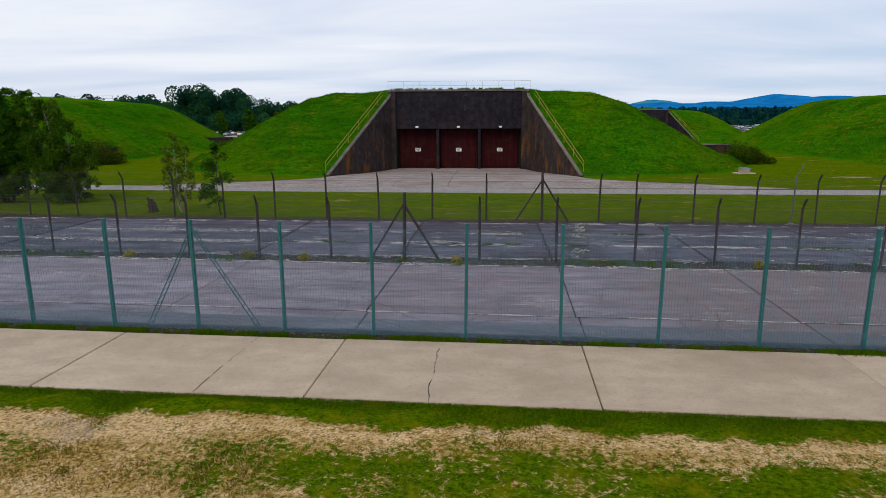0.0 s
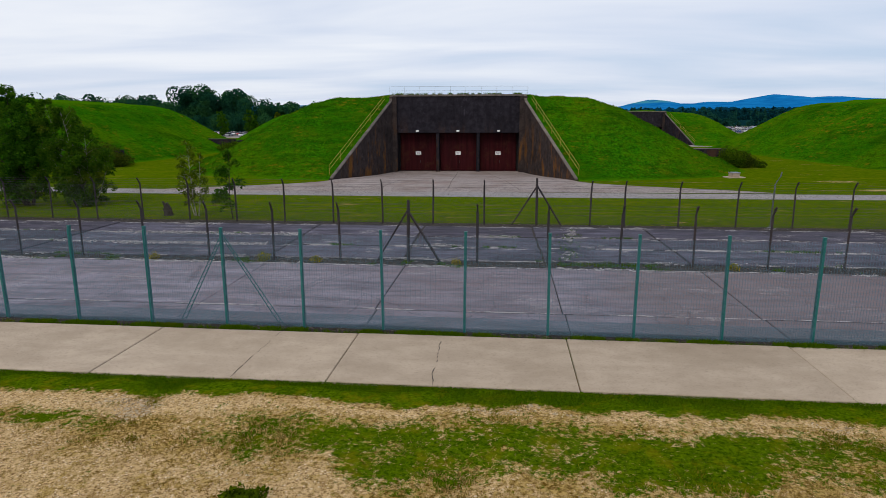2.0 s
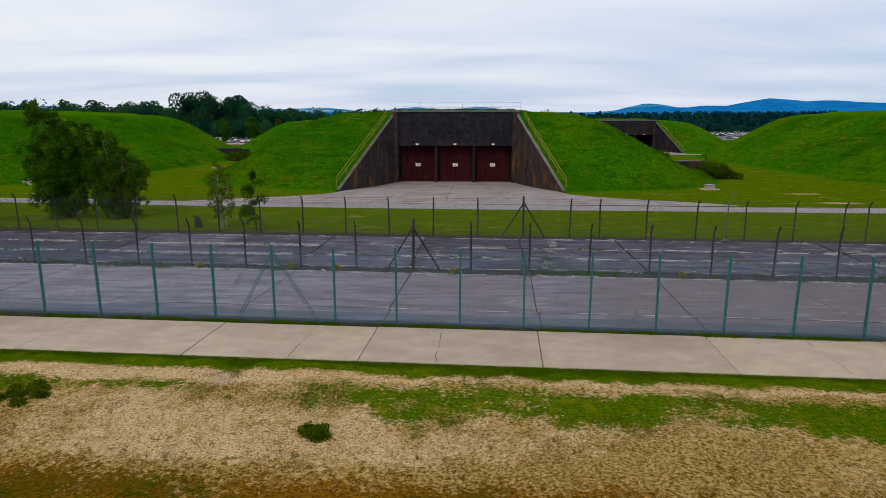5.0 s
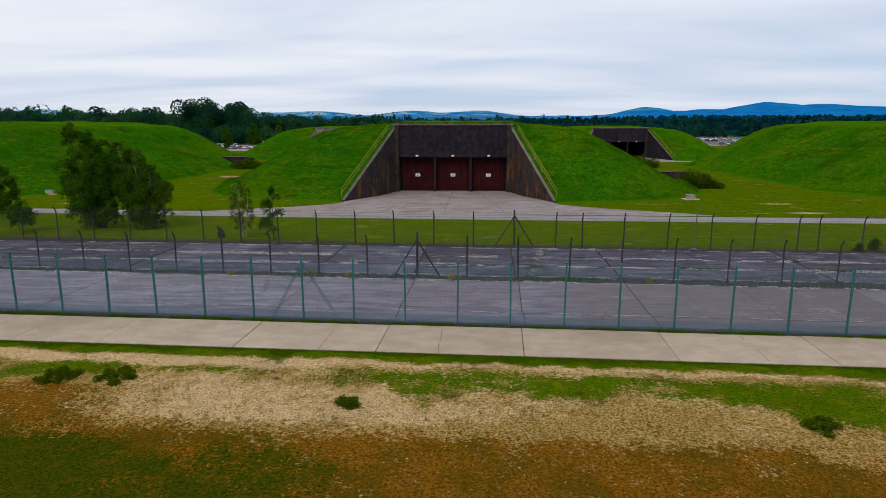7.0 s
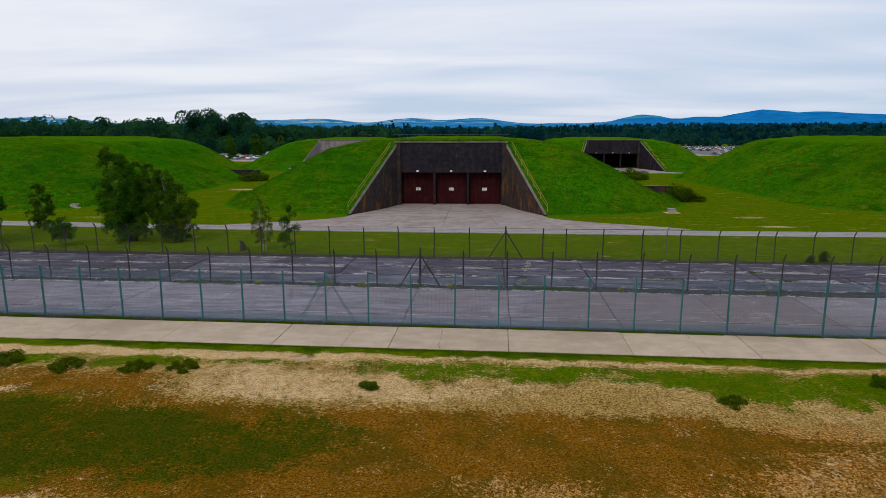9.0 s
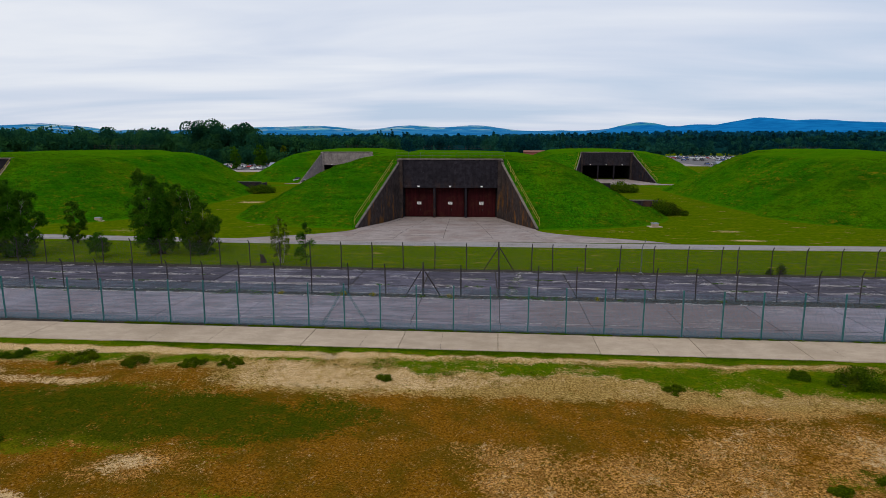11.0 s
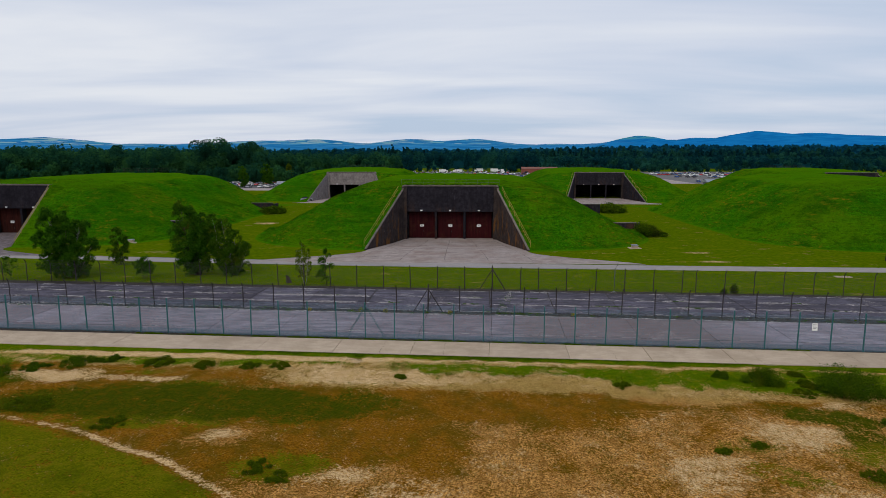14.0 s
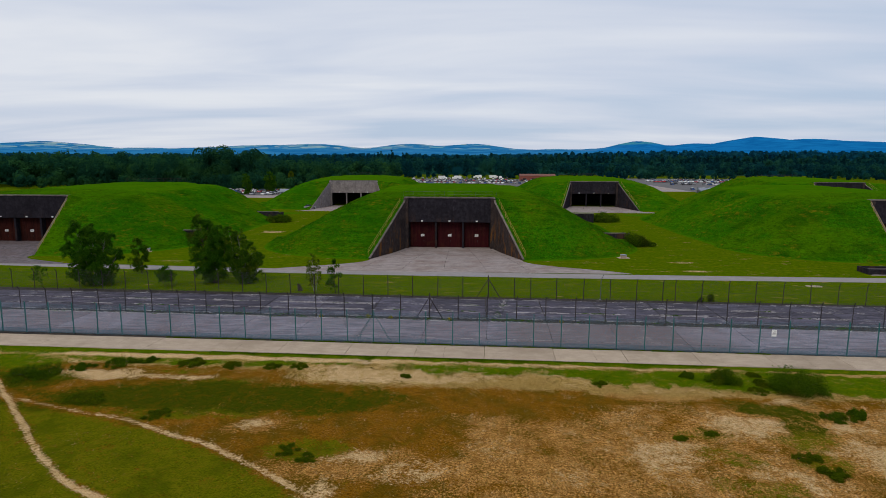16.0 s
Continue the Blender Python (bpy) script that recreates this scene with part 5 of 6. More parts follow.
GORSE_SPOTS = ((21.0, 6.8, 1.15, 2.9), (26.0, 5.8, 1.7, 5.0), (18.6, 8.2, 0.6, 1.7), (-33.3, 5.8, 0.85, 4.6), (-30.6, 7.7, 0.6, 2.2), (-28.2, 8.8, 0.7, 2.8), (-26.2, 9.6, 0.6, 2.0), (-22.0, 9.1, 0.45, 2.8),
               (-18.6, 8.6, 0.45, 2.2), (-15.2, 8.7, 0.35, 1.8), (-12.9, 8.8, 0.35, 1.9), (-3.8, 6.9, 0.40, 0.9), (26.0, 0.4, 0.6, 2.3), (27.6, 0.9, 0.65, 2.0), (20.9, -5.5, 0.45, 1.7), (21.3, -7.3, 0.55, 2.1),
               (16.6, -2.5, 0.25, 0.9), (14.4, -3.2, 0.25, 0.9), (23.8, 6.6, 0.5, 2.0), (-9.6, -5.9, 0.3, 1.7), (-8.2, -6.9, 0.3, 1.5), (24.0, 8.6, 0.35, 1.4), (-26.4, 1.0, 0.25, 3.4), (-19.8, -1.3, 0.22, 2.2), (11.3, 5.9, 0.3, 1.5), (22.8, 5.0, 0.3, 1.8))
for k, (gx, gy, gh, gw) in enumerate(GORSE_SPOTS):
    gh, gw = (gh, gw) if gh > 0.8 else (0.62 * gh, 1.05 * gw)
    shrub("gorse_bush", gx, gy, gh, gw, 40 + k, "dark green gorse bush on sandy heath" if gh > 0.5 else "low dark green gorse clump on the heath", "bush", int(2300 * gw * max(1.0, gh)), 0.042, GORSE if gh > 0.35 else LOW_MAT, "gorse on the heath", -0.03)

# ---------------------------------------------------------------- distance


def woodland(name, label, x0, x1, y0, y1, count, h0, h1, seed, material, faces_each, size, rise=None, spires=0.0):
    """A far wood: many crowns, each a heap of small leaf faces on a short trunk."""
    rng = random.Random(seed)
    verts, faces = [], []
    for _ in range(count):
        x, y = rng.uniform(x0, x1), rng.uniform(y0, y1)
        h = rng.uniform(h0, h1)
        w = h * rng.uniform(0.28, 0.42)
        z = rise(x) * (y - y0) if rise else 0.0
        lobes = [(x + rng.gauss(0, w * 0.35), y + rng.gauss(0, w * 0.35), z + h * rng.uniform(0.25, 0.8), w * rng.uniform(0.45, 0.8)) for _ in range(7)] + [(x, y, z + h * 0.82, w * 0.5)]
        if rng.random() < spires:
            h *= rng.uniform(0.95, 1.25)
            lobes = [(x + rng.gauss(0, 0.5), y, z + h * (0.12 + 0.86 * q / 7), w * 0.62 * (1 - q / 7.6) + 0.3) for q in range(8)]
        for _ in range(faces_each):
            c = rng.choice(lobes)
            d = Vector((rng.gauss(0, 1), rng.gauss(0, 1) - 0.5, rng.gauss(0, 1))).normalized()
            p = Vector(c[:3]) + d * c[3]
            a = d.cross(Vector((rng.gauss(0, 1), rng.gauss(0, 1), rng.gauss(0, 1)))).normalized()
            b = (d + 0.6 * Vector((rng.gauss(0, 1), rng.gauss(0, 1), rng.gauss(0, 1)))).cross(a).normalized()
            s = size * rng.uniform(0.6, 1.5)
            k = len(verts)
            verts += [tuple(p - a * s), tuple(p + b * s), tuple(p + a * s), tuple(p - b * s)]
            faces.append((k, k + 1, k + 2, k + 3))
    return tagged(put(name, raw_mesh(name, verts, faces, material)), label, "trees", kind="stuff")


def ridge(x):
    return 0.004 + 0.020 * smooth_step(x, -100, 700)


woodland("oak_wood", "dense dark green oak wood beyond the banks", -460, -158, 318, 440, 170, 15, 20.5, 1, WOODS, 460, 0.62)
woodland("oak_wood", "front rank of oaks along the lawn", -430, -152, 300, 324, 70, 13, 18.5, 8, WOODS, 1000, 0.44)
woodland("thicket", "low scrub along the foot of the oak wood", -440, -130, 286, 304, 130, 4.5, 8, 9, WOODS, 200, 0.42)
woodland("oak_wood", "tall dark oaks standing above the wood", -150, -119, 304, 332, 10, 19, 24.5, 6, WOODS, 2600, 0.40)
woodland("oak_wood", "dark green trees round a far car park", -122, -50, 300, 450, 70, 10, 16.5, 2, WOODS, 700, 0.48)
woodland("thicket", "young trees and scrub behind a car park", -134, -44, 276, 300, 60, 5, 9.5, 10, WOODS, 300, 0.38)
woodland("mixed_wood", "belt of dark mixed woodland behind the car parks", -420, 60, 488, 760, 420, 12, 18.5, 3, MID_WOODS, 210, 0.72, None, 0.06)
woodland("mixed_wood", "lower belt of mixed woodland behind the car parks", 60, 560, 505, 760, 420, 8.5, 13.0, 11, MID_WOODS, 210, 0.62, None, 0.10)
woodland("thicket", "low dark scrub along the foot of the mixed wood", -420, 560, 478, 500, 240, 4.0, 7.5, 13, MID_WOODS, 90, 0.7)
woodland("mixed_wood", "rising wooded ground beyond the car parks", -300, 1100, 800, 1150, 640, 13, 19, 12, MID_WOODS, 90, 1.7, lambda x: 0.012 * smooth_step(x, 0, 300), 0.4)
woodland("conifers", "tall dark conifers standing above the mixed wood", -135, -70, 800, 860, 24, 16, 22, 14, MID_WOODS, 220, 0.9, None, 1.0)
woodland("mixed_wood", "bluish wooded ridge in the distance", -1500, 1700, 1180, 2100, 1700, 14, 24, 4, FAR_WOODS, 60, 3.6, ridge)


def wooded_floor(name, x0, x1, y0, y1, z0, z1, material, label, rise=None):
    bm = bmesh.new()
    n = 40
    rows = [[bm.verts.new((x0 + (x1 - x0) * k / n, y, (z if z < 0 or not rise else z + rise(x0 + (x1 - x0) * k / n) * (y - y0)) + 2 * nz(k, y, 0.37))) for k in range(n + 1)] for y, z in ((y0, -4), (y0 + 12, z0), (y1, z1), (y1 + 20, -4))]
    for a, b in zip(rows, rows[1:]):
        for k in range(n):
            bm.faces.new((a[k], a[k + 1], b[k + 1], b[k]))
    tagged(part(name, bm, material, None, smooth=True), label, "trees", kind="stuff")


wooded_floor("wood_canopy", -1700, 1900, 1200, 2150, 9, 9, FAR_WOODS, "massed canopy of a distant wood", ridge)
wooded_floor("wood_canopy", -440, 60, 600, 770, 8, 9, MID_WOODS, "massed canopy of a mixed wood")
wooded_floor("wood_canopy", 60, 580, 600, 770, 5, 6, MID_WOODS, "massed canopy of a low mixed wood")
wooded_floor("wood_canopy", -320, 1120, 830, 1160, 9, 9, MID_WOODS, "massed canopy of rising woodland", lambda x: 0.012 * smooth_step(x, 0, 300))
wooded_floor("wood_canopy", -460, -150, 330, 440, 8, 9, WOODS, "massed canopy of an oak wood")


HILL_BUMPS = ((-3300, 260, 30), (-2790, 260, 42), (-1400, 260, 20), (-1000, 220, 28), (-400, 200, 30), (0, 200, 31), (1074, 150, 53), (1420, 150, 34), (1770, 200, 70), (2150, 260, 60), (2600, 320, 47), (3200, 400, 3))


def hill_z(x):
    return 73 + sum(a * math.exp(-((x - c) / w) ** 2) for c, w, a in HILL_BUMPS) + 7 * nz(x, 0, 0.004) + 3 * nz(x, 0, 0.015, 2)


def hills():
    """Blue hills on the skyline, as a ridge with a long slope towards the viewer."""
    n = 260
    rows = []
    bm = bmesh.new()
    for y, f in ((2440, -0.8), (2500, 0.0), (2800, 0.24), (3050, 0.36), (3300, 0.55), (3550, 0.66), (3800, 0.88), (4000, 1.0), (4300, 0.9)):
        row = []
        for k in range(n + 1):
            x = -4200 + 8400 * k / n
            swell = 9 * nz(x, y, 0.0035, 5.0) * (0 < f < 0.95)
            row.append(bm.verts.new((x, y + 60 * nz(x, y, 0.002), 25 + (hill_z(x) - 25) * f + swell)))
        rows.append(row)
    for a, b in zip(rows, rows[1:]):
        for k in range(n):
            bm.faces.new((a[k], a[k + 1], b[k + 1], b[k]))
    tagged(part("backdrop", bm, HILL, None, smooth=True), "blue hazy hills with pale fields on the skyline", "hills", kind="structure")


hills()

# ---------------------------------------------------------------- car parks


def pad(name, x0, y0, x1, y1, label, material=ROAD):
    bm = bmesh.new()
    box(bm, x0, y0, -0.2, x1, y1, 0.03)
    tagged(part(name, bm, material, None), label, "car park", kind="structure")


pad("car_park", -170, 238, -84, 276, "worn tarmac car park by the wood", TARMAC)
pad("car_park", -150, 222, -82, 238, "pale concrete lane beside a car park", APRON)
pad("car_park", -60, 330, 70, 470, "grey far car park full of cars", TARMAC)
pad("car_park", 96, 290, 118, 372, "bare pale concrete beside a far car park", APRON)
pad("car_park", 118, 272, 260, 500, "worn far car park full of cars", TARMAC)


def car(m):
    c = thing("parked_car", "parked car in a far car park", "car", m, "parked cars")
    bm = bmesh.new()
    prof = [(-2.1, 0.35), (-2.15, 0.75), (-1.95, 0.95), (-1.2, 1.0), (1.0, 0.98), (2.0, 0.85), (2.15, 0.6), (2.1, 0.35)]
    left, right = [[bm.verts.new((x, y, z)) for x, z in prof] for y in (-0.86, 0.86)]
    for k in range(len(prof)):
        j = (k + 1) % len(prof)
        bm.faces.new((left[k], left[j], right[j], right[k]))
    bm.faces.new(left[::-1]), bm.faces.new(right)
    part("body", bm, CAR, c)
    bm = bmesh.new()
    prof = [(-1.75, 0.96), (-1.25, 1.40), (0.2, 1.42), (1.0, 0.97)]
    left, right = [[bm.verts.new((x, y * (0.82 if z > 1.2 else 1), z)) for x, z in prof] for y in (-0.8, 0.8)]
    for k in range(4):
        j = (k + 1) % 4
        bm.faces.new((left[k], left[j], right[j], right[k]))
    bm.faces.new(left[::-1]), bm.faces.new(right)
    cabin = part("cabin", bm, GLASS, c, "dark glazed cabin")
    bm = bmesh.new()
    box(bm, -1.22, -0.66, 1.405, 0.2, 0.66, 1.45, 0.01)
    part("roof", bm, CAR, cabin)
    for x in (-1.3, 1.35):
        for y in (-0.8, 0.8):
            bm = bmesh.new()
            tube(bm, [(x, y - 0.1, 0.34), (x, y + 0.1, 0.34)], 0.33, 10)
            part("wheel", bm, TYRE, c)
    return c


rng = random.Random(77)
first = car(pose(-111, 243, 0.03, 0, 0, 85))
for row_y, x0, x1, step, turn in ((242, -124, -90, 2.8, 90), (249, -124, -89, 2.8, 90), (261, -126, -90, 2.7, 90), (270, -128, -92, 2.8, 90),
                                  (378, -30, 44, 2.8, 90), (389, -32, 46, 2.8, 90), (404, -36, 48, 3.0, 90), (424, -40, 50, 3.2, 90), (448, -42, 30, 3.4, 90), (470, -44, 34, 3.6, 90),
                                  (307, 124, 141, 2.9, 80), (372, 134, 168, 3.4, 90), (386, 140, 172, 3.2, 90), (414, 132, 192, 2.9, 90), (430, 134, 202, 2.9, 90), (448, 138, 212, 3.0, 90)):
    x = x0
    while x < x1:
        if rng.random() < 0.80:
            copy_thing(first, pose(x + rng.uniform(-0.3, 0.3), row_y + rng.uniform(-0.6, 0.6), 0.03, 0, 0, turn + rng.choice((0, 180)) + rng.uniform(-3, 3)))
        x += step
copy_thing(first, pose(-55.5, 177.5, 0.03 - FAR_DROP, 0, 0, 20))
copy_thing(first, pose(-41.5, 184.5, 0.03 - FAR_DROP, 0, 0, 95))


def shed(name, x, y, w, d, h, wall, roof, label):
    s = thing(name, label, "building", pose(x, y, 0))
    bm = bmesh.new()
    box(bm, -w / 2, -d / 2, -0.2, w / 2, d / 2, h)
    part("wall", bm, wall, s)
    bm = bmesh.new()
    a = [bm.verts.new(v) for v in ((-w / 2 - 0.3, -d / 2 - 0.3, h), (w / 2 + 0.3, -d / 2 - 0.3, h), (w / 2 + 0.3, d / 2 + 0.3, h), (-w / 2 - 0.3, d / 2 + 0.3, h), (-w / 2 - 0.3, 0, h + 1.2), (w / 2 + 0.3, 0, h + 1.2))]
    for f in ((0, 1, 5, 4), (2, 3, 4, 5), (0, 4, 3), (1, 2, 5), (3, 2, 1, 0)):
        bm.faces.new([a[i] for i in f])
    part("roof", bm, roof, s)
    for k in range(4):
        bm = bmesh.new()
        x0 = -w / 2 + w * (k + 0.3) / 4
        box(bm, x0, -d / 2 - 0.04, 1.0, x0 + w * 0.1, -d / 2 - 0.005, 2.2)
        part("window", bm, GLASS, s)


BRICK = m_plain("red_brick", (0.22, 0.07, 0.05), 0.9)
shed("low_building", 52, 430, 26, 9, 4.2, BRICK, m_plain("brown_roof", (0.20, 0.09, 0.07), 0.9), "low red-brown building at a far car park")


def van(m, long):
    v = thing("parked_van", "white box van parked beyond the banks", "van", m, "white vans in the car park")
    bm = bmesh.new()
    box(bm, -long / 2, -1.0, 0.55, long / 2 - 1.6, 1.0, 2.9, 0.06)
    part("body", bm, WHITE, v)
    bm = bmesh.new()
    box(bm, long / 2 - 1.6, -0.95, 0.45, long / 2, 0.95, 1.95, 0.18)
    cab = part("cab", bm, WHITE, v)
    bm = bmesh.new()
    box(bm, long / 2 - 0.95, -0.86, 1.25, long / 2 + 0.01, 0.86, 1.8, 0.05)
    part("windscreen", bm, GLASS, cab)
    for x in (-long / 2 + 1.0, long / 2 - 0.9):
        for y in (-0.9, 0.9):
            bm = bmesh.new()
            tube(bm, [(x, y - 0.12, 0.38), (x, y + 0.12, 0.38)], 0.38, 10)
            part("wheel", bm, TYRE, v)


for vx, vy, turn, long in ((-20.0, 456, 4, 7.0), (-9.0, 458, 176, 7.5), (8.0, 480, 183, 7.0), (21.5, 480, 2, 7.5), (26.0, 457, 90, 6.0)):
    van(pose(vx, vy, 0.03, 0, 0, turn), long)
shed("site_hut", 114, 258, 9, 5, 2.4, DULL, GALV, "grey site hut beside the far car park")
shed("site_hut", -77, 226, 7, 3, 2.5, GALV, GALV, "pale grey cabin by the wood")

# ---------------------------------------------------------------- small things on the lawn


def manhole(x, y, label):
    t = thing("inspection_chamber", label, "manhole", pose(x, y, 0, 0, 0, 8))
    bm = bmesh.new()
    box(bm, -0.95, -0.7, -0.1, 0.95, 0.7, 0.10, 0.03)
    part("slab", bm, PATH, t)
    bm = bmesh.new()
    box(bm, -0.45, -0.4, 0.10, 0.45, 0.4, 0.52, 0.04)
    part("riser", bm, PATH, t)
    bm = bmesh.new()
    box(bm, -0.5, -0.45, 0.52, 0.5, 0.45, 0.60, 0.02)
    part("cover", bm, GALV, t)


manhole(28.15, 67.9, "pale concrete inspection chamber on the lawn")
def flat_slab(x, y):
    t = thing("cover_slab", "flat pale concrete cover slab let into the lawn", "slab", pose(x, y, 0, 0, 0, -2))
    bm = bmesh.new()
    box(bm, -0.95, -0.42, -0.1, 0.95, 0.42, 0.09, 0.02)
    part("slab", bm, PATH, t)
    for dx in (-0.45, 0.45):
        bm = bmesh.new()
        tube(bm, [(dx - 0.12, 0, 0.08), (dx - 0.10, 0, 0.14), (dx + 0.10, 0, 0.14), (dx + 0.12, 0, 0.08)], 0.015, 5)
        part("lifting_ring", bm, STEEL, t)


flat_slab(48.3, 44.8)
manhole(-58.2, 70.4, "pale concrete inspection chamber at a bank's foot")


def tank(x, y):
    t = thing("concrete_tank", "low dark concrete tank with a pale rim by the road", "tank", pose(x, y, 0, 0, 0, -3))
    bm = bmesh.new()
    box(bm, -3.2, -1.6, -0.2, 3.2, -1.35, 0.8), box(bm, -3.2, 1.35, -0.2, 3.2, 1.6, 0.8), box(bm, -3.2, -1.35, -0.2, -2.95, 1.35, 0.8), box(bm, 2.95, -1.35, -0.2, 3.2, 1.35, 0.8)
    part("tank_wall", bm, FACADE, t)
    bm = bmesh.new()
    box(bm, -2.95, -1.35, -0.2, 2.95, 1.35, 0.55)
    part("tank_cover", bm, STEEL, t)


tank(64.8, 55.8)


def ragwort(x, h, seed):
    shrub("ragwort", x, mid_line(x) - 0.35, h, h * 1.1, seed, "yellow-flowered ragwort at the foot of the fence", "plant", 700, 0.035, RAGWORT, "ragwort along the fence", -0.02)


RAGWORT = m_leaf("ragwort_flower", (0.06, 0.10, 0.004), (0.50, 0.36, 0.01), (0.10, 0.14, 0.006))
for k, (rx, rh) in enumerate(((-9.75, 0.55), (-7.3, 0.35), (-15.0, 0.35), (-0.9, 0.3), (11.0, 0.3))):
    ragwort(rx, rh, 300 + k)


# ---------------------------------------------------------------- grass as blades


def blades(name, label, count, seed, place, height, material=BLADE):
    rng = random.Random(seed)
    verts, faces = [], []
    while len(faces) < count:
        spot = place(rng)
        if spot is None:
            continue
        x, y, z = spot
        for _ in range(5):
            a, h = rng.random() * math.tau, height * rng.uniform(0.5, 1.3)
            px, py = x + rng.gauss(0, 0.05), y + rng.gauss(0, 0.05)
            w = 0.010 + 0.006 * rng.random()
            k = len(verts)
            verts += [(px - w * math.cos(a), py - w * math.sin(a), z), (px + w * math.cos(a), py + w * math.sin(a), z), (px + rng.gauss(0, 0.35) * h, py + rng.gauss(0, 0.35) * h, z + h)]
            faces.append((k, k + 1, k + 2))
    return tagged(put(name, raw_mesh(name, verts, faces, material)), label, "grass", kind="stuff")


def verge(rng):
    x = rng.uniform(-22, 22)
    d = rng.uniform(-0.05, 5.2) if rng.random() < 0.65 else rng.uniform(-0.08, 0.75)
    y = path_near(x) - d
    s, _, l, _ = cover(x, y)
    return (x, y, -0.01) if l + 0.9 * nz(x, y, 2.3, 9.0) > max(0.5, s * 0.8) else None


def fence_weeds(rng):
    x = rng.uniform(-28, 28)
    r = nz(x, 0, 0.35, 12.0) + 0.5 * nz(x, 0, 1.4, 13.0)
    if r < 0.0 and rng.random() < 0.93:
        return None
    return (x, path_far(x) - 0.12 * max(0.0, r) + (0.14 + 0.5 * max(0.0, r + 0.12)) * rng.random(), -0.025)


def link_weeds(rng):
    x = rng.uniform(-45, 45)
    y = mid_line(x) - 0.9 + 1.1 * rng.random()
    return (x, y, -0.02) if nz(x, y, 0.5, 15.0) + 0.5 * nz(x, y, 2.0, 16.0) > 0.48 else None


def joint_weeds(rng):
    """Along the open joints of the old paving and the ragged edge of the yard."""
    x = rng.uniform(-46, 46)
    k = rng.randrange(4) if rng.random() < 0.992 else 4
    if k == 4:
        y = 25.6 + 8.3 * rng.random()
        x = 4.15 + (y - 25.6) * 0.147 + rng.gauss(0, 0.30)
        return (x, y, 0.02) if nz(x, y, 0.9, 14.0) > -0.05 else None
    y = mid_line(x) + (-0.75, 0.4, 3.4, 6.3)[k] + rng.gauss(0, 0.10 + 0.12 * (k == 0))
    return (x, y, 0.015) if nz(x, y * 0.4, 0.33, 17.0 + k) + 0.5 * nz(x, y, 1.6, 16.0) > 0.36 + 0.16 * (k == 0) else None


def parapet(rng):
    x = rng.uniform(-8.8, 8.8)
    return (SHELTER[0] + x, SHELTER[1] + 0.55 + 0.35 * rng.random(), FACE_H - 0.02) if nz(x, 0, 0.7, 3.0) + 0.6 * nz(x, 0, 2.3, 4.0) > -0.05 else None


def tufts(rng):
    """Mossy tufts in the trodden sand."""
    x, y = rng.uniform(-17, 17), rng.uniform(4.5, 10.9)
    s, _, l, _ = cover(x, y)
    return (x, y, -0.01) if s > 0.3 and nz(x, y, 3.1, 25.0) + 0.5 * nz(x, y, 0.8, 26.0) > 0.30 else None


blades("verge_grass", "short green grass along the path's edge", 120000, 1, verge, 0.042)
blades("fence_weeds", "grass tufts along the foot of the green fence", 46000, 2, fence_weeds, 0.11)
blades("fence_weeds", "yellowing weeds along the chain-link fence", 4500, 3, link_weeds, 0.12)
blades("joint_weeds", "green weeds in the broken joints of the old paving", 6500, 8, joint_weeds, 0.10, BANK_BLADE)
blades("parapet_grass", "green tufts on top of the concrete front", 4200, 9, parapet, 0.30, BANK_BLADE)
blades("moss_tufts", "brownish moss tufts dotted over the trodden sand", 26000, 12, tufts, 0.040, MOSS)


def chips(name, label, count, seed, place, size, material=CHIP):
    """Pale broken flakes of concrete, lying flat."""
    rng = random.Random(seed)
    verts, faces = [], []
    while len(faces) < count * 5:
        spot = place(rng)
        if spot is None:
            continue
        x, y, z = spot
        rx, ry, k = size * rng.uniform(0.4, 2.4) * (0.4 + rng.random() ** 2), min(0.07, size * rng.uniform(0.2, 0.6)), len(verts)
        for q in range(5):
            a = q / 5 * math.tau
            verts.append((x + rx * math.cos(a) * rng.uniform(0.6, 1.2), y + ry * math.sin(a) * rng.uniform(0.6, 1.2), z - 0.004))
        verts.append((x, y, z + rng.uniform(0.008, 0.03)))
        faces += [(k + q, k + (q + 1) % 5, k + 5) for q in range(5)]
    return tagged(put(name, raw_mesh(name, verts, faces, material)), label, "rubble", kind="stuff")


def joint_chips(rng):
    x = rng.uniform(-50, 50)
    k = rng.randrange(6)
    y = mid_line(x) + (0.5, 3.45, 3.30, 6.35, 6.2, 9.5)[k] + rng.gauss(0, 0.16) + 0.5 * nz(x, 0, 0.25, 30.0 + k)
    return (x, y, 0.028) if nz(x, k, 0.21, 31.0) + 0.55 * nz(x, y, 0.9, 33.0) > 0.20 else None


def crumbled_joint(rng):
    y = 25.5 + 8.6 * rng.random()
    x = 4.15 + (y - 25.6) * 0.147 + 0.35 * nz(0, y, 0.5, 36.0) + rng.gauss(0, 0.16)
    return (x, y, 0.028) if nz(x, y, 0.8, 37.0) > 0.0 else None


def yard_edge(rng):
    x = rng.uniform(-46, 46)
    y = green_line(x) + 8.42 + rng.gauss(0, 0.10) + 0.2 * nz(x, 0, 0.6, 38.0)
    return (x, y, 0.024) if nz(x, 0, 0.30, 39.0) + 0.5 * nz(x, y, 1.3, 40.0) > 0.02 else None


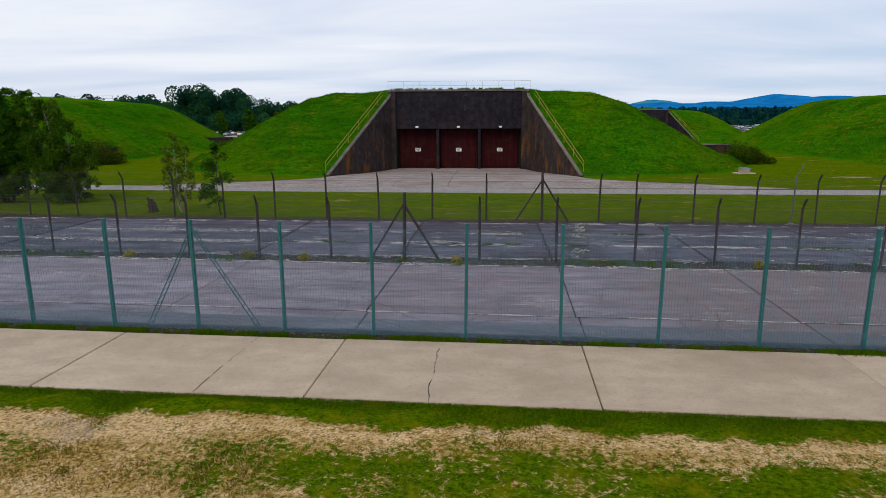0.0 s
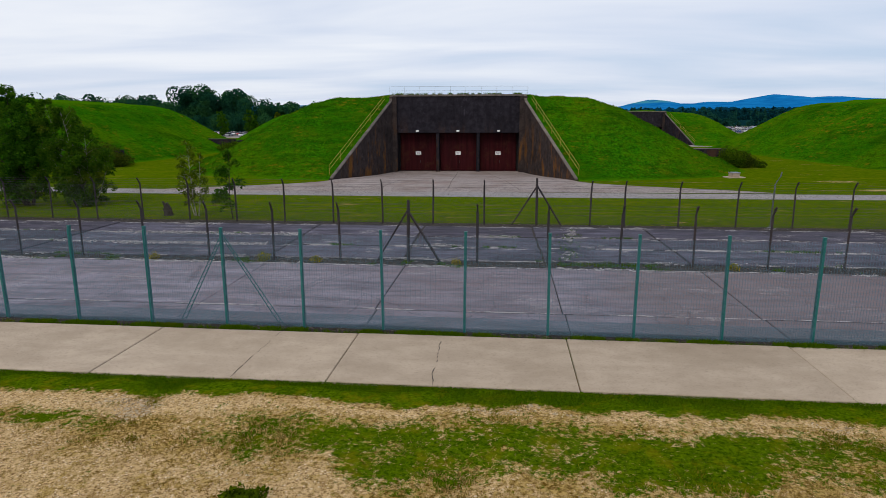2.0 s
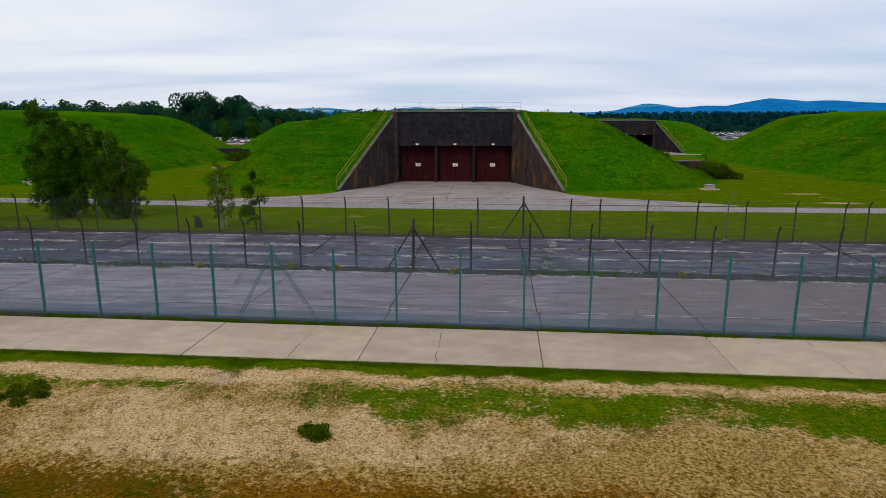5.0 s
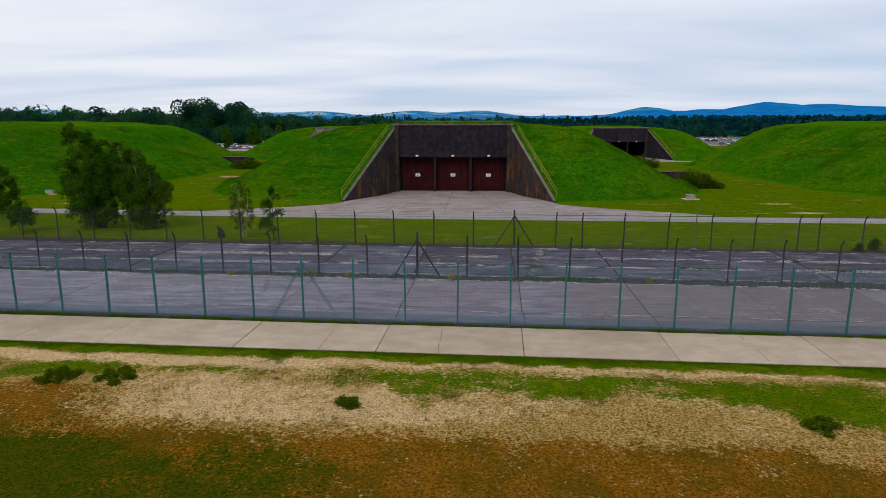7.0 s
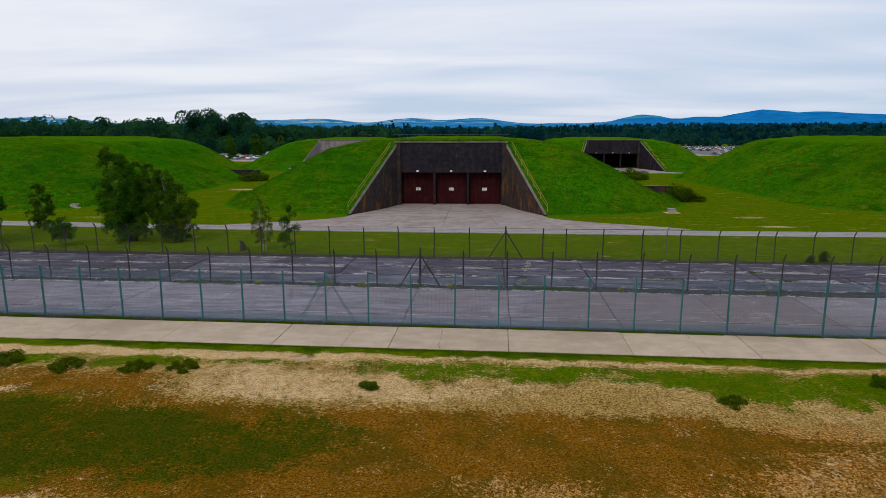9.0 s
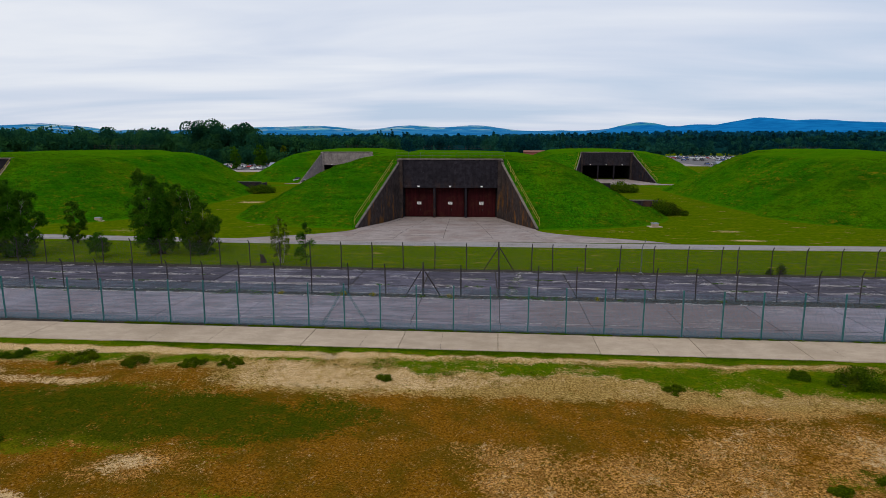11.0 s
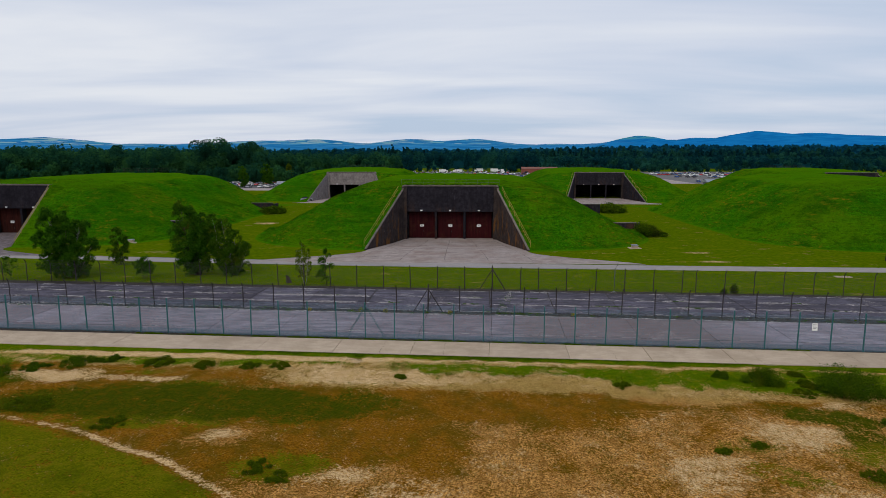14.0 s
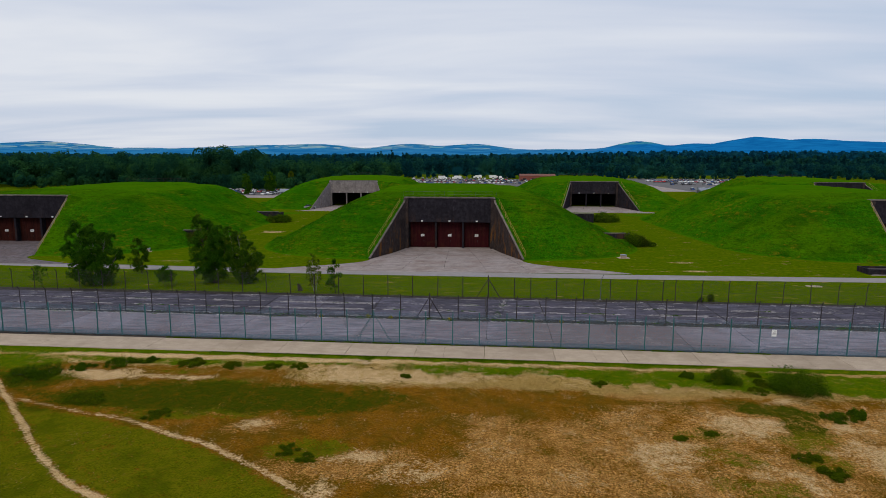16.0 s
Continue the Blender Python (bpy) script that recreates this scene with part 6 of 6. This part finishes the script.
def bed_stones(rng):
    """Stones in the gravel beds under the three fences."""
    x = rng.uniform(-46, 46)
    k = rng.randrange(3)
    y = (mid_line(x) - 0.45 + rng.gauss(0, 0.45), back_line(x) - 0.15 + rng.gauss(0, 0.28), path_far(x) + 0.28 + rng.gauss(0, 0.18))[k]
    return (x, y, -0.012) if y > path_far(x) + 0.05 else None


chips("concrete_chips", "pale chipped edges along the joints of the old paving", 4600, 21, joint_chips, 0.12)
chips("concrete_chips", "long pale spalled strips along the joints", 650, 25, joint_chips, 0.26)
chips("concrete_chips", "crumbled pale concrete in a broken cross joint", 300, 22, crumbled_joint, 0.06)
chips("concrete_chips", "pale flaked edge of the yard paving", 1700, 23, yard_edge, 0.11)
chips("gravel_stones", "loose stones in the dark gravel beds", 9000, 24, bed_stones, 0.04, STONE)


def bank_of(place):
    """Where long grass stands on a shelter's bank."""

    def bank(rng):
        side = rng.choice((-1, 1))
        y = rng.uniform(-17, 16)
        x = side * rng.uniform(wing_x(min(y, -0.4)) + 0.3 if y < 0 else 0.5, 36)
        z = mound_z(x, y, place[0])
        return (place[0] + x, place[1] + y, z - 0.03) if z > 0.1 and nz(x, y, 0.8, 18.0) > -0.25 else None

    return bank


def heath(rng):
    x, y = rng.uniform(-30, 30), rng.uniform(-11, 10)
    s, t, l, _ = cover(x, y)
    return (x, y, -0.01) if t + 0.8 * nz(x, y, 1.9, 19.0) > 0.55 and l < 0.6 and trail(x, y) == 0 else None


blades("bank_grass", "long rough grass on the main shelter's banks", 110000, 4, bank_of(SHELTER), 0.17, BANK_BLADE)
for place in NEAR_SHELTERS:
    blades("bank_grass", "long rough grass on a shelter's banks", 60000, 7, bank_of(place), 0.22, BANK_BLADE)
blades("dry_grass", "dry straw-coloured grass tufts on the heath", 60000, 5, heath, 0.09, DRY_BLADE)


def pebbles(count, seed):
    rng = random.Random(seed)
    verts, faces = [], []
    while len(verts) < count * 5:
        x, y = rng.uniform(-14, 14), rng.uniform(3.0, 11.3)
        s, _, l, _ = cover(x, y)
        if s < 0.45 + 0.5 * rng.random() or l > s:
            continue
        r = 0.012 + 0.035 * rng.random() ** 3
        a = rng.random() * math.tau
        k = len(verts)
        for q in range(4):
            verts.append((x + r * rng.uniform(0.7, 1.4) * math.cos(a + q * math.pi / 2), y + r * rng.uniform(0.7, 1.4) * math.sin(a + q * math.pi / 2), -0.005))
        verts.append((x, y, r * rng.uniform(0.4, 0.8)))
        faces += [(k + q, k + (q + 1) % 4, k + 4) for q in range(4)]
    tagged(put("pebbles", raw_mesh("pebbles", verts, faces, PEBBLE)), "loose pale pebbles in the sandy gravel", "gravel", kind="stuff")


pebbles(9000, 6)

# ---------------------------------------------------------------- paving slabs


def slab_mesh(width, depth, thick, material, chip=0.02):
    """A slab with a slightly bevelled top."""
    bm = bmesh.new()
    w, c, skew = width / 2, chip, 0.0
    lower = [bm.verts.new(v) for v in ((-w, skew * -w, -thick), (w, skew * w, -thick), (w, depth + skew * w, -thick), (-w, depth + skew * -w, -thick))]
    side = [bm.verts.new(v) for v in ((-w, skew * -w, -c), (w, skew * w, -c), (w, depth + skew * w, -c), (-w, depth + skew * -w, -c))]
    top = [bm.verts.new(v) for v in ((-w + c, skew * -w + c, 0), (w - c, skew * w + c, 0), (w - c, depth + skew * w - c, 0), (-w + c, depth + skew * -w - c, 0))]
    for a, b in ((lower, side), (side, top)):
        for k in range(4):
            bm.faces.new((a[k], a[(k + 1) % 4], b[(k + 1) % 4], b[k]))
    bm.faces.new(top)
    return mesh_of("slab", bm, material)


def paving(name, label, line, depth, xs, z, material, slope, gap=0.045, lift=0.008, lean=0.0):
    p = thing(name, label, "pavement", kind="structure")
    shared = {}
    for i, (a, b) in enumerate(zip(xs, xs[1:])):
        w = round(b - a - gap, 2)
        if w not in shared:
            shared[w] = slab_mesh(w, depth - gap, 0.25, material)
        x = (a + b) / 2
        put("slab", shared[w], p, pose(x + lean, line(x), z + lift * math.sin(i * 2.1), 0.05 * math.sin(i * 1.3), 0.06 * math.sin(i * 2.9), math.degrees(math.atan(slope))))
    return p



def crack_mesh(depth, seed):
    """A ragged crack across a path slab, a thin dark film on its top."""
    rng = random.Random(seed)
    bm, x = bmesh.new(), 0.0
    rows = []
    n = 26
    for k in range(n + 1):
        x += rng.gauss(0, 0.020) - 0.02 * x
        w = rng.uniform(0.003, 0.014)
        y = 0.03 + (depth - 0.08) * k / n
        rows.append((bm.verts.new((x - w, y, 0)), bm.verts.new((x + w, y, 0))))
    for k, (a, b) in enumerate(zip(rows, rows[1:])):
        if rng.random() < 0.7:
            bm.faces.new((a[0], a[1], b[1], b[0]))
    return mesh_of("crack", bm, GRIT)


path_xs = [-3.66 + 6.17 * k for k in range(-15, 16)]
footpath = paving("footpath", "pale buff concrete footpath in long slabs", path_near, 3.55, path_xs, 0.035, PATH, -0.042, 0.024)
for k, slab in enumerate(list(footpath.children)):
    if k % 5 not in (1, 3):
        put("crack", crack_mesh(3.5, 100 + k), slab, pose(-0.25 + 0.9 * math.sin(k * 1.9), 0, 0.004))
yard_xs = [-3.42 + 6.3 * k for k in range(-14, 15)]
paving("yard_paving", "grey concrete slabs inside the green fence", lambda x: green_line(x) + 0.3, 1.72, yard_xs, 0.02, YARD, -0.045, 0.034)
paving("yard_paving", "wide grey concrete slabs inside the green fence", lambda x: green_line(x) + 2.02, 6.50, yard_xs, 0.02, YARD, -0.043, 0.034)
old_xs = [-3.4 + 6.45 * k for k in range(-14, 15)]
for k, (d0, d1) in enumerate(((0.38, 3.40), (3.40, 6.30), (6.30, 9.68))):
    paving("old_paving", "dark weathered concrete strip between the fences", lambda x: mid_line(x) + d0, d1 - d0, [v + 0.05 * k for v in old_xs], 0.02, OLD, -0.038, 0.11, 0.014)
